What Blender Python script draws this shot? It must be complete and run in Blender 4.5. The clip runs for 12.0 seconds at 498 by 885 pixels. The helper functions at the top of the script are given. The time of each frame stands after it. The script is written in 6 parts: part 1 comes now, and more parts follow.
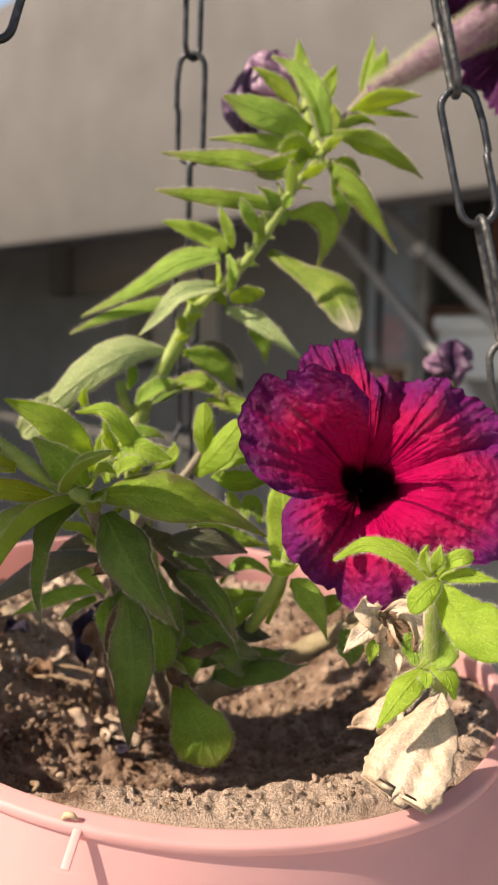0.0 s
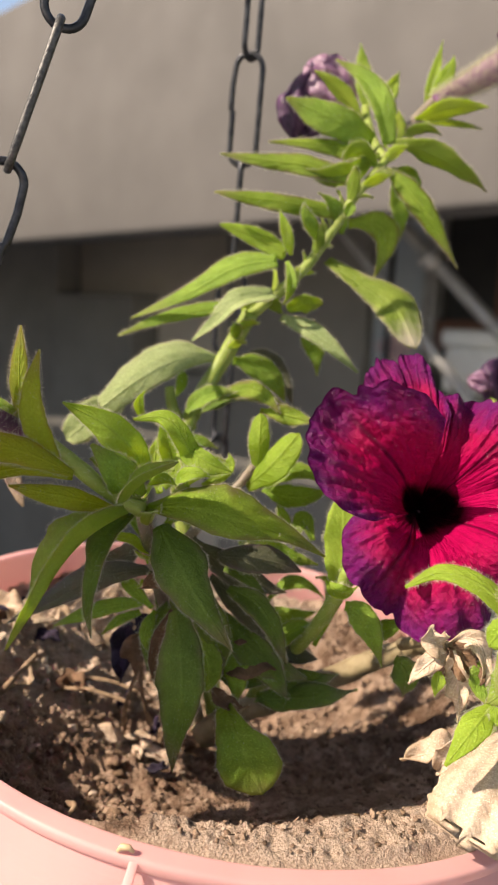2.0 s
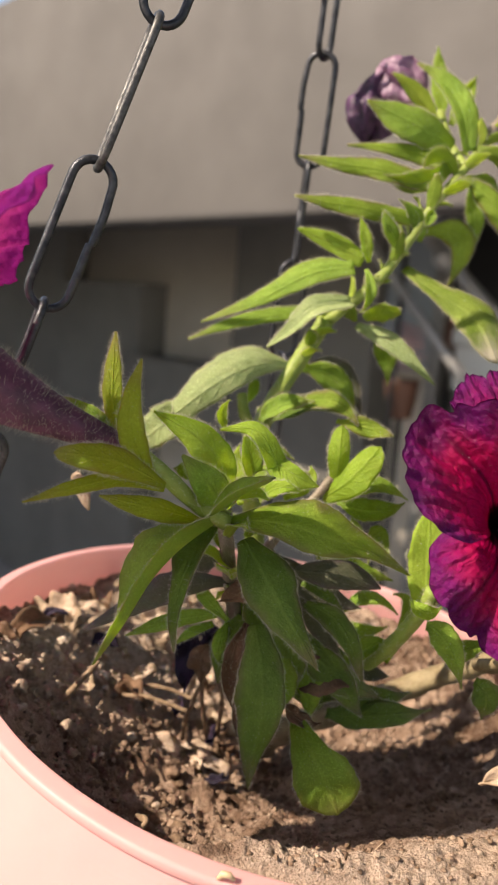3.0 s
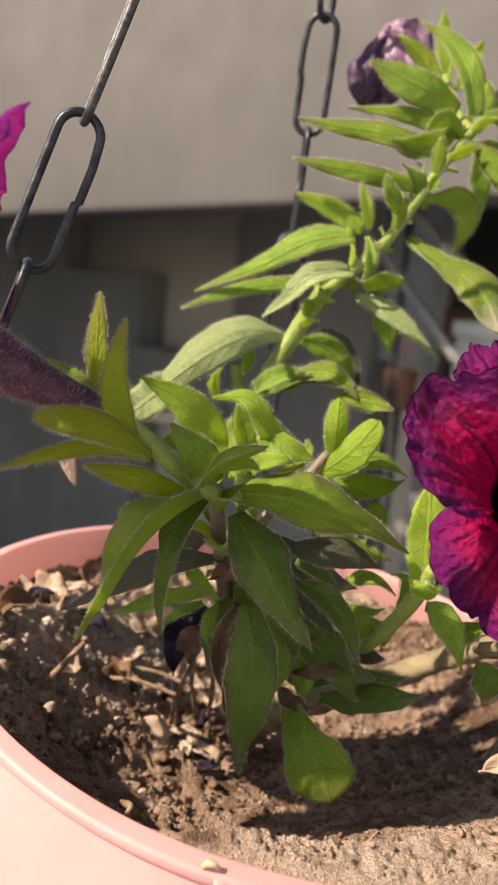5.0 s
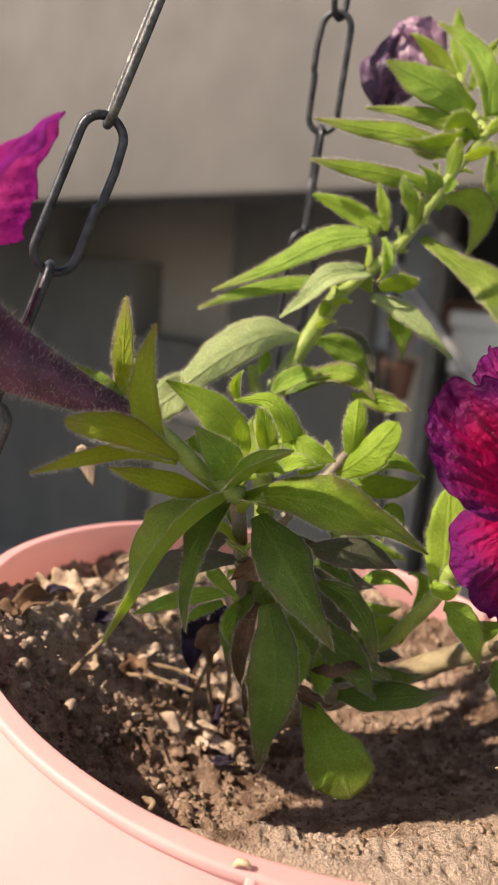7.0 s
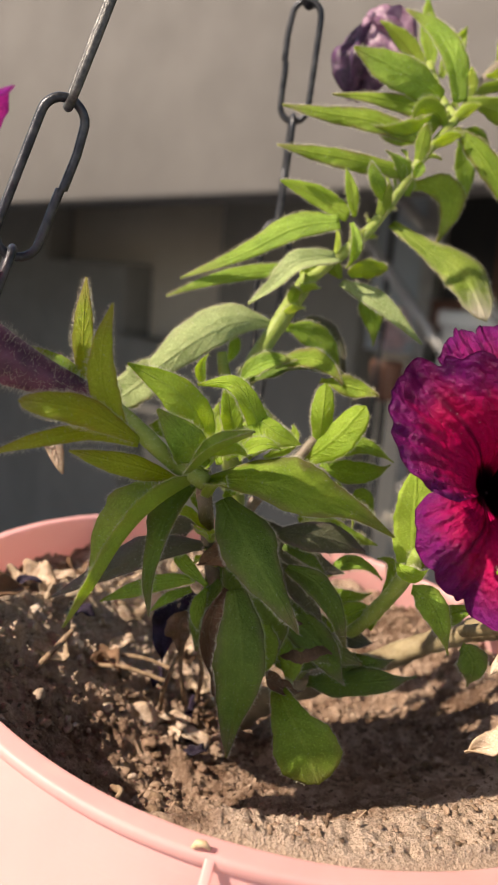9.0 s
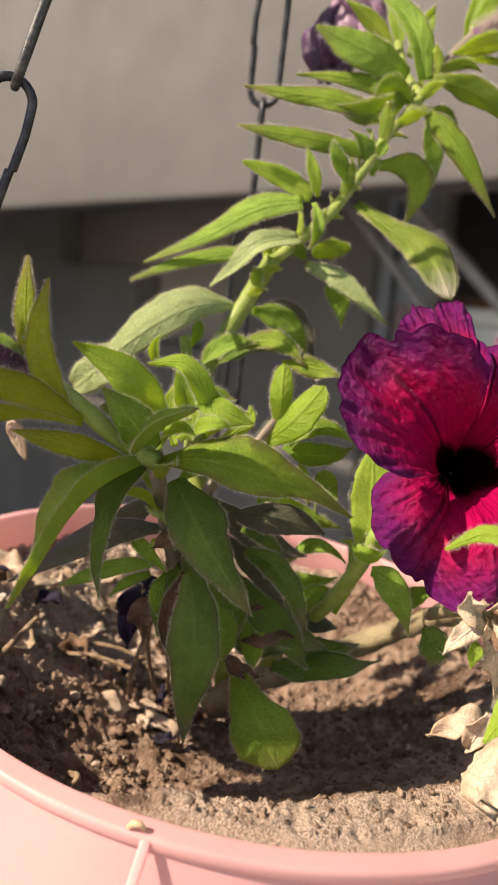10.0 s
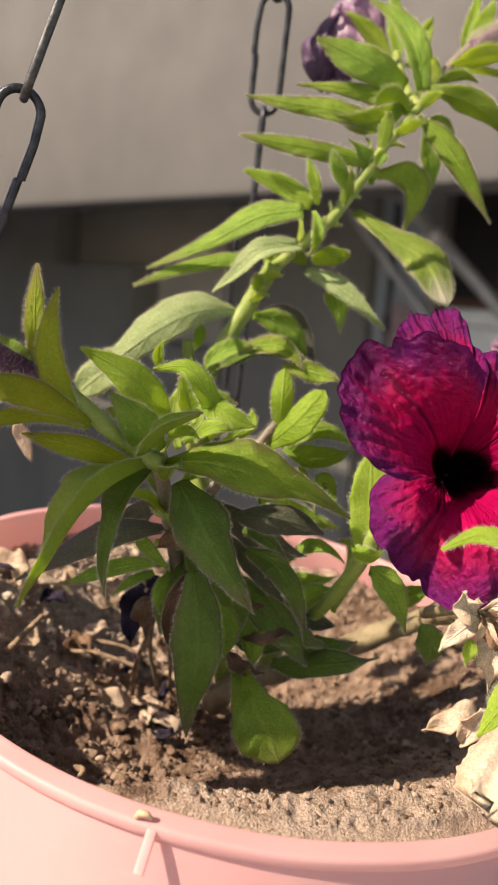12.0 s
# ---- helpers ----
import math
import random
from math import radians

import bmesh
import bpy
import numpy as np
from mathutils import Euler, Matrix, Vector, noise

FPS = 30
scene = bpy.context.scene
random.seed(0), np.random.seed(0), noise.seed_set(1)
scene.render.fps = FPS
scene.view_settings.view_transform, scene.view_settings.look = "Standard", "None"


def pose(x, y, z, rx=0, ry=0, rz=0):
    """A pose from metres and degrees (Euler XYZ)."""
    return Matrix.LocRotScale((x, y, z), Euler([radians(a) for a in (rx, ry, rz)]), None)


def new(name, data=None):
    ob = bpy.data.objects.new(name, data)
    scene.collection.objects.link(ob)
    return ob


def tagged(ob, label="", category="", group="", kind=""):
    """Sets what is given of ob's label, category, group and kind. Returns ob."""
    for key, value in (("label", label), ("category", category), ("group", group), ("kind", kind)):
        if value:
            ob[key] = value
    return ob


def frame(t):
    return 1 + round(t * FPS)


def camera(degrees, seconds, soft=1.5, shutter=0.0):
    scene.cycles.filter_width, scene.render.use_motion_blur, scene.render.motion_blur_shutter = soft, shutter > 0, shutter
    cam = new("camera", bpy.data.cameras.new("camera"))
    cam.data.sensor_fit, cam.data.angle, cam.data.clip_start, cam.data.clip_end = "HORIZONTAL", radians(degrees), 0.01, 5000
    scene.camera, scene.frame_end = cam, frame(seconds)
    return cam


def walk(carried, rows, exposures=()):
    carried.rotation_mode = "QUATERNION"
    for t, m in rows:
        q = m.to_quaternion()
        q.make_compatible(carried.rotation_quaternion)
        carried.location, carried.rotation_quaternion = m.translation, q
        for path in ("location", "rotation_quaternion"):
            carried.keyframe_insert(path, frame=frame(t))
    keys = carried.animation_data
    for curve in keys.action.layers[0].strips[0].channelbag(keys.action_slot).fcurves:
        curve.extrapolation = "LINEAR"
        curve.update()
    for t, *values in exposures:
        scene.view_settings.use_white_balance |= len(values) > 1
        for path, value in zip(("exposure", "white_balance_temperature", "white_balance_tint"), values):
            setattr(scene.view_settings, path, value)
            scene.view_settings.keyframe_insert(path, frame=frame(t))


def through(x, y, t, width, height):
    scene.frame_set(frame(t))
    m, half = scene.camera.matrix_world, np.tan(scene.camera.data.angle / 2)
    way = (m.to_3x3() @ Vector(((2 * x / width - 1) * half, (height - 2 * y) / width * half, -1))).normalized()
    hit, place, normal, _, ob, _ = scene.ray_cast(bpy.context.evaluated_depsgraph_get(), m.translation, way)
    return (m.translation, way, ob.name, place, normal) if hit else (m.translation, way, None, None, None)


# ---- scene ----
cam = camera(36.0, 12.0, soft=0.7)
cam.data.dof.use_dof = True
cam.data.dof.focus_distance = 0.187
cam.data.dof.aperture_fstop = 22.0
ROWS = [
    (0.0, 0.0186, -0.2597, 1.4127, 80.33, -0.00, 0.00),
    (0.5, 0.0128, -0.2584, 1.4130, 80.69, -0.31, -0.11),
    (1.0, -0.0032, -0.2522, 1.4154, 80.74, -1.09, -0.06),
    (1.5, -0.0018, -0.2534, 1.4159, 80.68, -1.73, 0.01),
    (2.0, 0.0008, -0.2508, 1.4134, 80.69, -2.48, 0.28),
    (2.5, -0.0139, -0.2428, 1.4121, 80.53, -3.24, 0.15),
    (3.0, -0.0230, -0.2453, 1.4168, 80.06, -4.26, 0.64),
    (5.0, -0.0208, -0.2364, 1.4098, 79.42, -4.76, 0.67),
    (5.5, -0.0211, -0.2365, 1.4103, 78.97, -4.65, 0.91),
    (6.0, -0.0161, -0.2384, 1.4096, 78.75, -4.62, 0.82),
    (6.5, -0.0154, -0.2392, 1.4102, 78.61, -4.65, 0.71),
    (7.0, -0.0281, -0.2376, 1.4129, 78.63, -4.90, 0.31),
    (7.5, -0.0256, -0.2358, 1.4104, 78.64, -4.96, 0.15),
    (9.5, -0.0156, -0.2378, 1.4072, 78.90, -4.51, -0.48),
    (10.0, -0.0051, -0.2359, 1.4038, 78.89, -3.74, 0.41),
    (10.5, -0.0154, -0.2350, 1.4064, 79.01, -3.92, -0.35),
    (11.0, -0.0131, -0.2356, 1.4064, 79.12, -3.71, 0.32),
    (11.5, -0.0185, -0.2333, 1.4066, 78.95, -3.76, 0.46),
    (12.0, -0.0066, -0.2412, 1.4056, 78.88, -3.94, 0.18),
]
walk(cam, [(t, pose(x, y, z, rx, ry, rz)) for t, x, y, z, rx, ry, rz in ROWS], [(0.0, 0.84, 7600, 15), (12.0, 0.84, 7600, 15)])

# ---------------------------------------------------------------- daylight
SUN_FROM = Vector((-0.83, -0.31, 0.86)).normalized()
world = bpy.data.worlds.new("daylight")
scene.world = world
world.use_nodes = True
wn = world.node_tree
sky = wn.nodes.new("ShaderNodeTexSky")
sky.sky_type, sky.sun_disc = "NISHITA", False
sky.sun_elevation = math.asin(SUN_FROM.z)
sky.sun_rotation = math.atan2(SUN_FROM.x, SUN_FROM.y)
wn.nodes["Background"].inputs["Strength"].default_value = 0.13
wn.links.new(sky.outputs["Color"], wn.nodes["Background"].inputs["Color"])
sun_data = bpy.data.lights.new("sun", "SUN")
sun_data.energy, sun_data.angle, sun_data.color = 5.0, radians(0.6), (1.0, 0.93, 0.82)
sun = new("sun", sun_data)
sun.matrix_world = Matrix.Translation((0, 0, 6)) @ SUN_FROM.to_track_quat("Z", "Y").to_matrix().to_4x4()


# ---------------------------------------------------------------- materials
class Nodes:
    """A small writer of node materials."""

    def __init__(self, name):
        self.mat = bpy.data.materials.new(name)
        self.mat.use_nodes = True
        self.tree = self.mat.node_tree
        self.bsdf = self.tree.nodes["Principled BSDF"]
        self.out = self.tree.nodes["Material Output"]

    def add(self, kind, values=(), **settings):
        node = self.tree.nodes.new(kind)
        if "data_type" in settings:
            node.data_type, node.blend_type = settings["data_type"], settings["blend_type"]
        if "operation" in settings:
            node.operation = settings["operation"]
        if "interpolation_type" in settings:
            node.interpolation_type = settings["interpolation_type"]
        if "feature" in settings:
            node.feature = settings["feature"]
        if "uv_map" in settings:
            node.uv_map = settings["uv_map"]
        for key, value in dict(values).items():
            if isinstance(value, bpy.types.NodeSocket):
                self.tree.links.new(value, node.inputs[key])
            else:
                socket = node.inputs[key]
                socket.default_value = (*value, 1.0) if socket.type == "RGBA" and len(value) == 3 else value
        return node

    def put(self, key, value):
        if isinstance(value, bpy.types.NodeSocket):
            self.tree.links.new(value, self.bsdf.inputs[key])
        else:
            self.bsdf.inputs[key].default_value = value

    def coord(self, what="Object"):
        return self.add("ShaderNodeTexCoord").outputs[what]

    def noise(self, scale, detail=4.0, rough=0.6, vector=None, what="Object"):
        n = self.add("ShaderNodeTexNoise", {"Scale": scale, "Detail": detail, "Roughness": rough})
        self.tree.links.new(vector if vector is not None else self.coord(what), n.inputs["Vector"])
        return n.outputs["Fac"]

    def ramp(self, fac, stops):
        r = self.add("ShaderNodeValToRGB", {"Fac": fac})
        el = r.color_ramp.elements
        while len(el) < len(stops):
            el.new(0.5)
        for e, (at, colour) in zip(el, stops):
            e.position, e.color = at, (*colour, 1.0)
        return r.outputs["Color"]

    def span(self, value, lo, hi, a=0.0, b=1.0, kind="SMOOTHSTEP"):
        return self.add("ShaderNodeMapRange", {"Value": value, "From Min": lo, "From Max": hi, "To Min": a, "To Max": b}, interpolation_type=kind).outputs["Result"]

    def math(self, op, a, b=0.0):
        m = self.add("ShaderNodeMath", operation=op)
        for i, v in enumerate((a, b)):
            if isinstance(v, bpy.types.NodeSocket):
                self.tree.links.new(v, m.inputs[i])
            else:
                m.inputs[i].default_value = v
        return m.outputs[0]

    def mix(self, fac, a, b, blend="MIX"):
        m = self.add("ShaderNodeMix", data_type="RGBA", blend_type=blend)
        for i, v in ((0, fac), (6, a), (7, b)):
            if isinstance(v, bpy.types.NodeSocket):
                self.tree.links.new(v, m.inputs[i])
            else:
                m.inputs[i].default_value = (*v, 1.0) if isinstance(v, tuple) else v
        return m.outputs[2]

    def bump(self, height, strength, distance=0.001, under=None):
        b = self.add("ShaderNodeBump", {"Height": height, "Strength": strength, "Distance": distance})
        if under is not None:
            self.tree.links.new(under, b.inputs["Normal"])
        return b.outputs["Normal"]

    def thin(self, colour, share, normal=None):
        """Lets light through a thin blade."""
        t = self.add("ShaderNodeBsdfTranslucent", {"Color": colour})
        if normal is not None:
            self.tree.links.new(normal, t.inputs["Normal"])
        m = self.add("ShaderNodeMixShader", {0: share})
        self.tree.links.new(self.bsdf.outputs[0], m.inputs[1])
        self.tree.links.new(t.outputs[0], m.inputs[2])
        self.tree.links.new(m.outputs[0], self.out.inputs["Surface"])


def blade(name, dark, light, through, margin=(0.10, 0.06, 0.10), margin_amount=0.0, tip_amount=0.0, share=0.44, grainy=1.0, rough=0.50, tip=(0.23, 0.15, 0.09)):
    """A leaf surface: pinnate veins from the leaf's own coordinates, blotches, purple margin, dry tip."""
    n = Nodes(name)
    uv = n.add("ShaderNodeSeparateXYZ", {0: n.add("ShaderNodeUVMap", uv_map="leaf").outputs[0]})
    u, v = uv.outputs[0], uv.outputs[1]
    across = n.math("ABSOLUTE", n.math("SUBTRACT", v, 0.5))
    across = n.math("MULTIPLY", across, 2.0)
    wob = n.math("MULTIPLY", n.noise(260, 2), 0.10)
    side = n.math("SUBTRACT", n.math("MULTIPLY", n.math("ADD", u, wob), 7.0), n.math("MULTIPLY", across, 1.7))
    vein = n.math("ABSOLUTE", n.math("SUBTRACT", n.math("FRACT", side), 0.5))
    vein = n.span(vein, 0.0, 0.24, 1.0, 0.0)
    vein = n.math("MULTIPLY", vein, n.span(across, 0.55, 0.9, 1.0, 0.0))
    rib = n.span(across, 0.01, 0.16, 1.0, 0.0)
    blotch = n.noise(150, 5, 0.65)
    random_shift = n.add("ShaderNodeObjectInfo").outputs["Random"]
    tone = n.math("ADD", n.span(blotch, 0.3, 0.7, 0.0, 0.75), n.math("MULTIPLY", n.math("SUBTRACT", random_shift, 0.5), 0.5))
    colour = n.mix(tone, dark, light)
    colour = n.mix(n.math("MULTIPLY", n.math("MAXIMUM", rib, n.math("MULTIPLY", vein, 0.3)), 0.4), colour, light)
    pores = n.noise(1500, 4, 0.7)
    colour = n.mix(n.span(pores, 0.35, 0.62, 0.45, 0.0), colour, tuple(c * 0.45 for c in dark))
    grain = n.noise(2600, 2, 0.5)
    colour = n.mix(n.span(grain, 0.58, 0.72, 0.0, 0.6), colour, tuple(min(1.0, c * 1.6 + 0.05) for c in light))
    spots = n.add("ShaderNodeTexVoronoi", {"Vector": n.coord(), "Scale": 330.0})
    colour = n.mix(n.math("MULTIPLY", n.span(spots.outputs["Distance"], 0.05, 0.14, 1.0, 0.0), n.span(n.noise(90), 0.56, 0.7)), colour, (0.06, 0.05, 0.025))
    if margin_amount:
        edge = n.span(n.math("ADD", across, n.math("MULTIPLY", n.math("SUBTRACT", n.noise(240, 4), 0.5), 0.9)), 0.62, 1.08)
        colour = n.mix(n.math("MULTIPLY", edge, margin_amount), colour, margin)
    if tip_amount:
        end = n.span(n.math("ADD", u, n.math("MULTIPLY", n.math("SUBTRACT", n.noise(200, 4), 0.5), 0.35)), 0.70, 1.0)
        colour = n.mix(n.math("MULTIPLY", end, tip_amount), colour, tip)
    n.put("Base Color", colour)
    n.put("Roughness", n.span(blotch, 0.2, 0.8, rough - 0.08, rough + 0.12))
    n.put("Specular IOR Level", 0.30)
    n.put("Sheen Weight", 0.03)
    n.put("Sheen Roughness", 0.45)
    n.put("Sheen Tint", (0.9, 0.95, 0.6, 1.0))
    relief = n.math("ADD", n.math("MULTIPLY", n.math("ADD", n.math("MULTIPLY", vein, 0.4), rib), -0.6), n.math("ADD", n.math("MULTIPLY", n.noise(1900, 3, 0.7), 1.05 * grainy), n.math("MULTIPLY", n.noise(330, 3, 0.6), 0.5)))
    normal = n.bump(relief, 0.75, 0.0005)
    n.put("Normal", normal)
    n.thin(n.mix(0.35, through, colour, "MULTIPLY") if margin_amount or tip_amount else n.mix(n.math("MULTIPLY", rib, 0.4), through, light), share, normal)
    return n.mat


LEAF_TOP = blade("leaf_top", (0.15, 0.28, 0.028), (0.37, 0.55, 0.09), (0.62, 0.82, 0.05), (0.27, 0.20, 0.10), 0.3, 0.45, tip=(0.28, 0.19, 0.11))
LEAF_UNDER = blade("leaf_underside", (0.17, 0.26, 0.035), (0.29, 0.39, 0.07), (0.90, 0.98, 0.40), (0.27, 0.20, 0.10), 0.3, 0.45, share=0.6, tip=(0.28, 0.19, 0.11))
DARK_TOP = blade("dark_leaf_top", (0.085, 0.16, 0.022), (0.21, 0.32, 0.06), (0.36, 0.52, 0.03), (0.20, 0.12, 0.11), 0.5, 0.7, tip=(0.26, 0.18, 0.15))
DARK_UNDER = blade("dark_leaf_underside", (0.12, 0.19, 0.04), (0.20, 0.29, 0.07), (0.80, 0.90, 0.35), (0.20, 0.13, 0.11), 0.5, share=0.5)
PURPLE_TOP = blade("purpled_leaf_top", (0.085, 0.095, 0.055), (0.16, 0.165, 0.11), (0.30, 0.32, 0.10), (0.185, 0.135, 0.14), 0.9, 0.75, tip=(0.20, 0.15, 0.155))
PURPLE_UNDER = blade("purpled_leaf_underside", (0.11, 0.125, 0.07), (0.18, 0.19, 0.12), (0.6, 0.6, 0.4), (0.19, 0.135, 0.14), 0.8, 0.6)
EDGED_TOP = blade("edged_leaf_top", (0.17, 0.285, 0.024), (0.42, 0.56, 0.085), (0.62, 0.80, 0.05), (0.19, 0.105, 0.085), 0.8, 0.6, tip=(0.26, 0.16, 0.13), share=0.5)
EDGED_UNDER = blade("edged_leaf_underside", (0.18, 0.26, 0.035), (0.29, 0.38, 0.07), (0.88, 0.94, 0.40), (0.28, 0.18, 0.15), 0.6, 0.55, share=0.6)
PALE_TOP = blade("pale_leaf_top", (0.25, 0.34, 0.13), (0.47, 0.55, 0.27), (0.60, 0.72, 0.18), (0.36, 0.31, 0.24), 0.25, 0.0, share=0.35, rough=0.45)
PALE_UNDER = blade("pale_leaf_underside", (0.26, 0.35, 0.13), (0.45, 0.54, 0.25), (0.90, 0.96, 0.55), share=0.5)
YOUNG_TOP = blade("young_leaf_top", (0.21, 0.34, 0.035), (0.42, 0.56, 0.09), (0.64, 0.84, 0.07), share=0.5)
YOUNG_UNDER = blade("young_leaf_underside", (0.26, 0.35, 0.04), (0.41, 0.50, 0.09), (0.92, 0.97, 0.45), share=0.6)
DRY_TOP = blade("dry_leaf_top", (0.54, 0.40, 0.295), (0.74, 0.58, 0.46), (0.50, 0.33, 0.18), (0.34, 0.22, 0.13), 0.5, 0.4, share=0.2, grainy=0.3, rough=0.7, tip=(0.48, 0.36, 0.24))
BROWN_TOP = blade("withered_leaf_top", (0.15, 0.082, 0.046), (0.27, 0.16, 0.098), (0.28, 0.13, 0.06), (0.14, 0.08, 0.05), 0.5, share=0.25, grainy=0.5, rough=0.7)
INK_TOP = blade("withered_petal", (0.012, 0.008, 0.022), (0.035, 0.018, 0.05), (0.03, 0.01, 0.04), share=0.15, rough=0.6)
OLIVE_TOP = blade("olive_leaf_top", (0.25, 0.34, 0.035), (0.43, 0.52, 0.085), (0.88, 0.92, 0.08), (0.19, 0.105, 0.085), 0.7, 0.6, share=0.62, tip=(0.26, 0.16, 0.13))
BLEACH_TOP = blade("bleached_leaf_top", (0.16, 0.25, 0.03), (0.36, 0.45, 0.09), (0.60, 0.70, 0.10), (0.36, 0.29, 0.21), 0.6, 0.95, tip=(0.52, 0.46, 0.38))
CHAFF_TOP = blade("chaff_top", (0.34, 0.245, 0.165), (0.62, 0.49, 0.365), (0.40, 0.27, 0.16), (0.20, 0.13, 0.085), 0.5, 0.4, share=0.15, grainy=0.6, rough=0.8, tip=(0.30, 0.21, 0.14))
KINDS = {"olive": (OLIVE_TOP, OLIVE_TOP), "bleached": (BLEACH_TOP, BLEACH_TOP), "chaff": (CHAFF_TOP, CHAFF_TOP), "leaf": (LEAF_TOP, LEAF_UNDER), "dark": (DARK_TOP, DARK_UNDER), "purple": (PURPLE_TOP, PURPLE_UNDER), "edged": (EDGED_TOP, EDGED_UNDER), "pale": (PALE_TOP, PALE_UNDER), "young": (YOUNG_TOP, YOUNG_UNDER), "dry": (DRY_TOP, DRY_TOP), "brown": (BROWN_TOP, BROWN_TOP), "ink": (INK_TOP, INK_TOP)}


def plain(name, a, b, scale=60, rough=0.5, bump_scale=900, bump=0.2, metal=0.0, share=0.0, through=(0.3, 0.5, 0.05), distance=0.0004):
    """Two mixed tones with a fine grain."""
    n = Nodes(name)
    broad = n.noise(scale, 5, 0.65)
    colour = n.mix(n.span(broad, 0.3, 0.7), a, b)
    n.put("Base Color", colour)
    n.put("Metallic", metal)
    n.put("Roughness", n.span(n.noise(scale * 3), 0.3, 0.7, max(0.05, rough - 0.1), rough + 0.1))
    normal = n.bump(n.noise(bump_scale, 4), bump, distance)
    n.put("Normal", normal)
    if share:
        n.thin(through, share, normal)
    return n.mat


STEM = plain("green_stem", (0.20, 0.28, 0.045), (0.33, 0.40, 0.10), 140, 0.55, 1500, 0.4, share=0.2, through=(0.4, 0.5, 0.08))
STEM_PURPLE = plain("flushed_stem", (0.20, 0.17, 0.11), (0.28, 0.22, 0.20), 200, 0.5, 1500, 0.4, share=0.2, through=(0.4, 0.3, 0.2))
STEM_WOODY = plain("woody_stem", (0.17, 0.125, 0.065), (0.28, 0.225, 0.13), 160, 0.75, 900, 0.8)
HAIR = plain("plant_hair", (0.70, 0.68, 0.48), (0.82, 0.78, 0.60), 200, 0.4, 900, 0.0, share=0.4, through=(0.7, 0.7, 0.55))
TWIG = plain("dead_twig", (0.15, 0.095, 0.055), (0.33, 0.23, 0.145), 300, 0.8, 1200, 0.8)
STEEL = plain("dark_chain_steel", (0.022, 0.025, 0.032), (0.075, 0.076, 0.083), 260, 0.42, 1400, 0.5, metal=0.75, distance=0.0003)
STEEL_WORN = plain("worn_chain_steel", (0.042, 0.043, 0.047), (0.13, 0.128, 0.124), 420, 0.45, 1400, 0.7, metal=0.7, distance=0.0003)


def soil_material():
    n = Nodes("potting_soil")
    big = n.noise(26, 5, 0.6)
    mid = n.noise(140, 6, 0.7)
    fine = n.noise(900, 4, 0.7)
    colour = n.mix(n.span(big, 0.35, 0.65), (0.17, 0.100, 0.066), (0.44, 0.295, 0.215))
    colour = n.mix(n.span(mid, 0.42, 0.66, 0.0, 0.75), colour, (0.62, 0.45, 0.345))
    colour = n.mix(n.span(mid, 0.30, 0.45, 0.6, 0.0), colour, (0.085, 0.052, 0.034))
    colour = n.mix(n.span(fine, 0.58, 0.72, 0.0, 0.7), colour, (0.68, 0.53, 0.42))
    grit = n.noise(2100, 3, 0.7)
    colour = n.mix(n.span(grit, 0.28, 0.44, 0.5, 0.0), colour, (0.10, 0.062, 0.040))
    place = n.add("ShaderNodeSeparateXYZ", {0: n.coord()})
    # Paler, gritty tone growing towards the front right.
    front_pale = n.math("ADD", n.math("ADD", n.math("MULTIPLY", place.outputs[1], -1.0), n.math("MULTIPLY", place.outputs[0], 0.8)), n.math("MULTIPLY", n.math("SUBTRACT", n.noise(70, 4), 0.5), 0.05))
    front_pale = n.math("MULTIPLY", n.span(front_pale, 0.070, 0.094), n.span(mid, 0.25, 0.6, 0.35, 0.85))
    colour = n.mix(front_pale, colour, n.mix(n.span(grit, 0.3, 0.6), (0.33, 0.235, 0.175), (0.72, 0.56, 0.45)))
    # Back-left: pale litter tone, with extra sunlight brightness painted into the colour.
    sunny_litter = n.math("ADD", n.math("SUBTRACT", place.outputs[1], n.math("MULTIPLY", place.outputs[0], 0.9)), n.math("MULTIPLY", n.math("SUBTRACT", n.noise(60, 4), 0.5), 0.06))
    colour = n.mix(n.math("MULTIPLY", n.span(sunny_litter, 0.030, 0.075), n.span(mid, 0.32, 0.55, 0.15, 0.85)), colour, n.mix(n.span(fine, 0.35, 0.65), (0.42, 0.31, 0.235), (0.74, 0.60, 0.48)))
    n.put("Base Color", colour)
    n.put("Roughness", 0.95)
    n.put("Specular IOR Level", 0.15)
    low = n.bump(n.math("ADD", n.math("ADD", n.math("MULTIPLY", mid, 1.0), n.math("MULTIPLY", fine, 0.75)), n.math("MULTIPLY", grit, 0.4)), 1.0, 0.0030)
    n.put("Normal", low)
    return n.mat


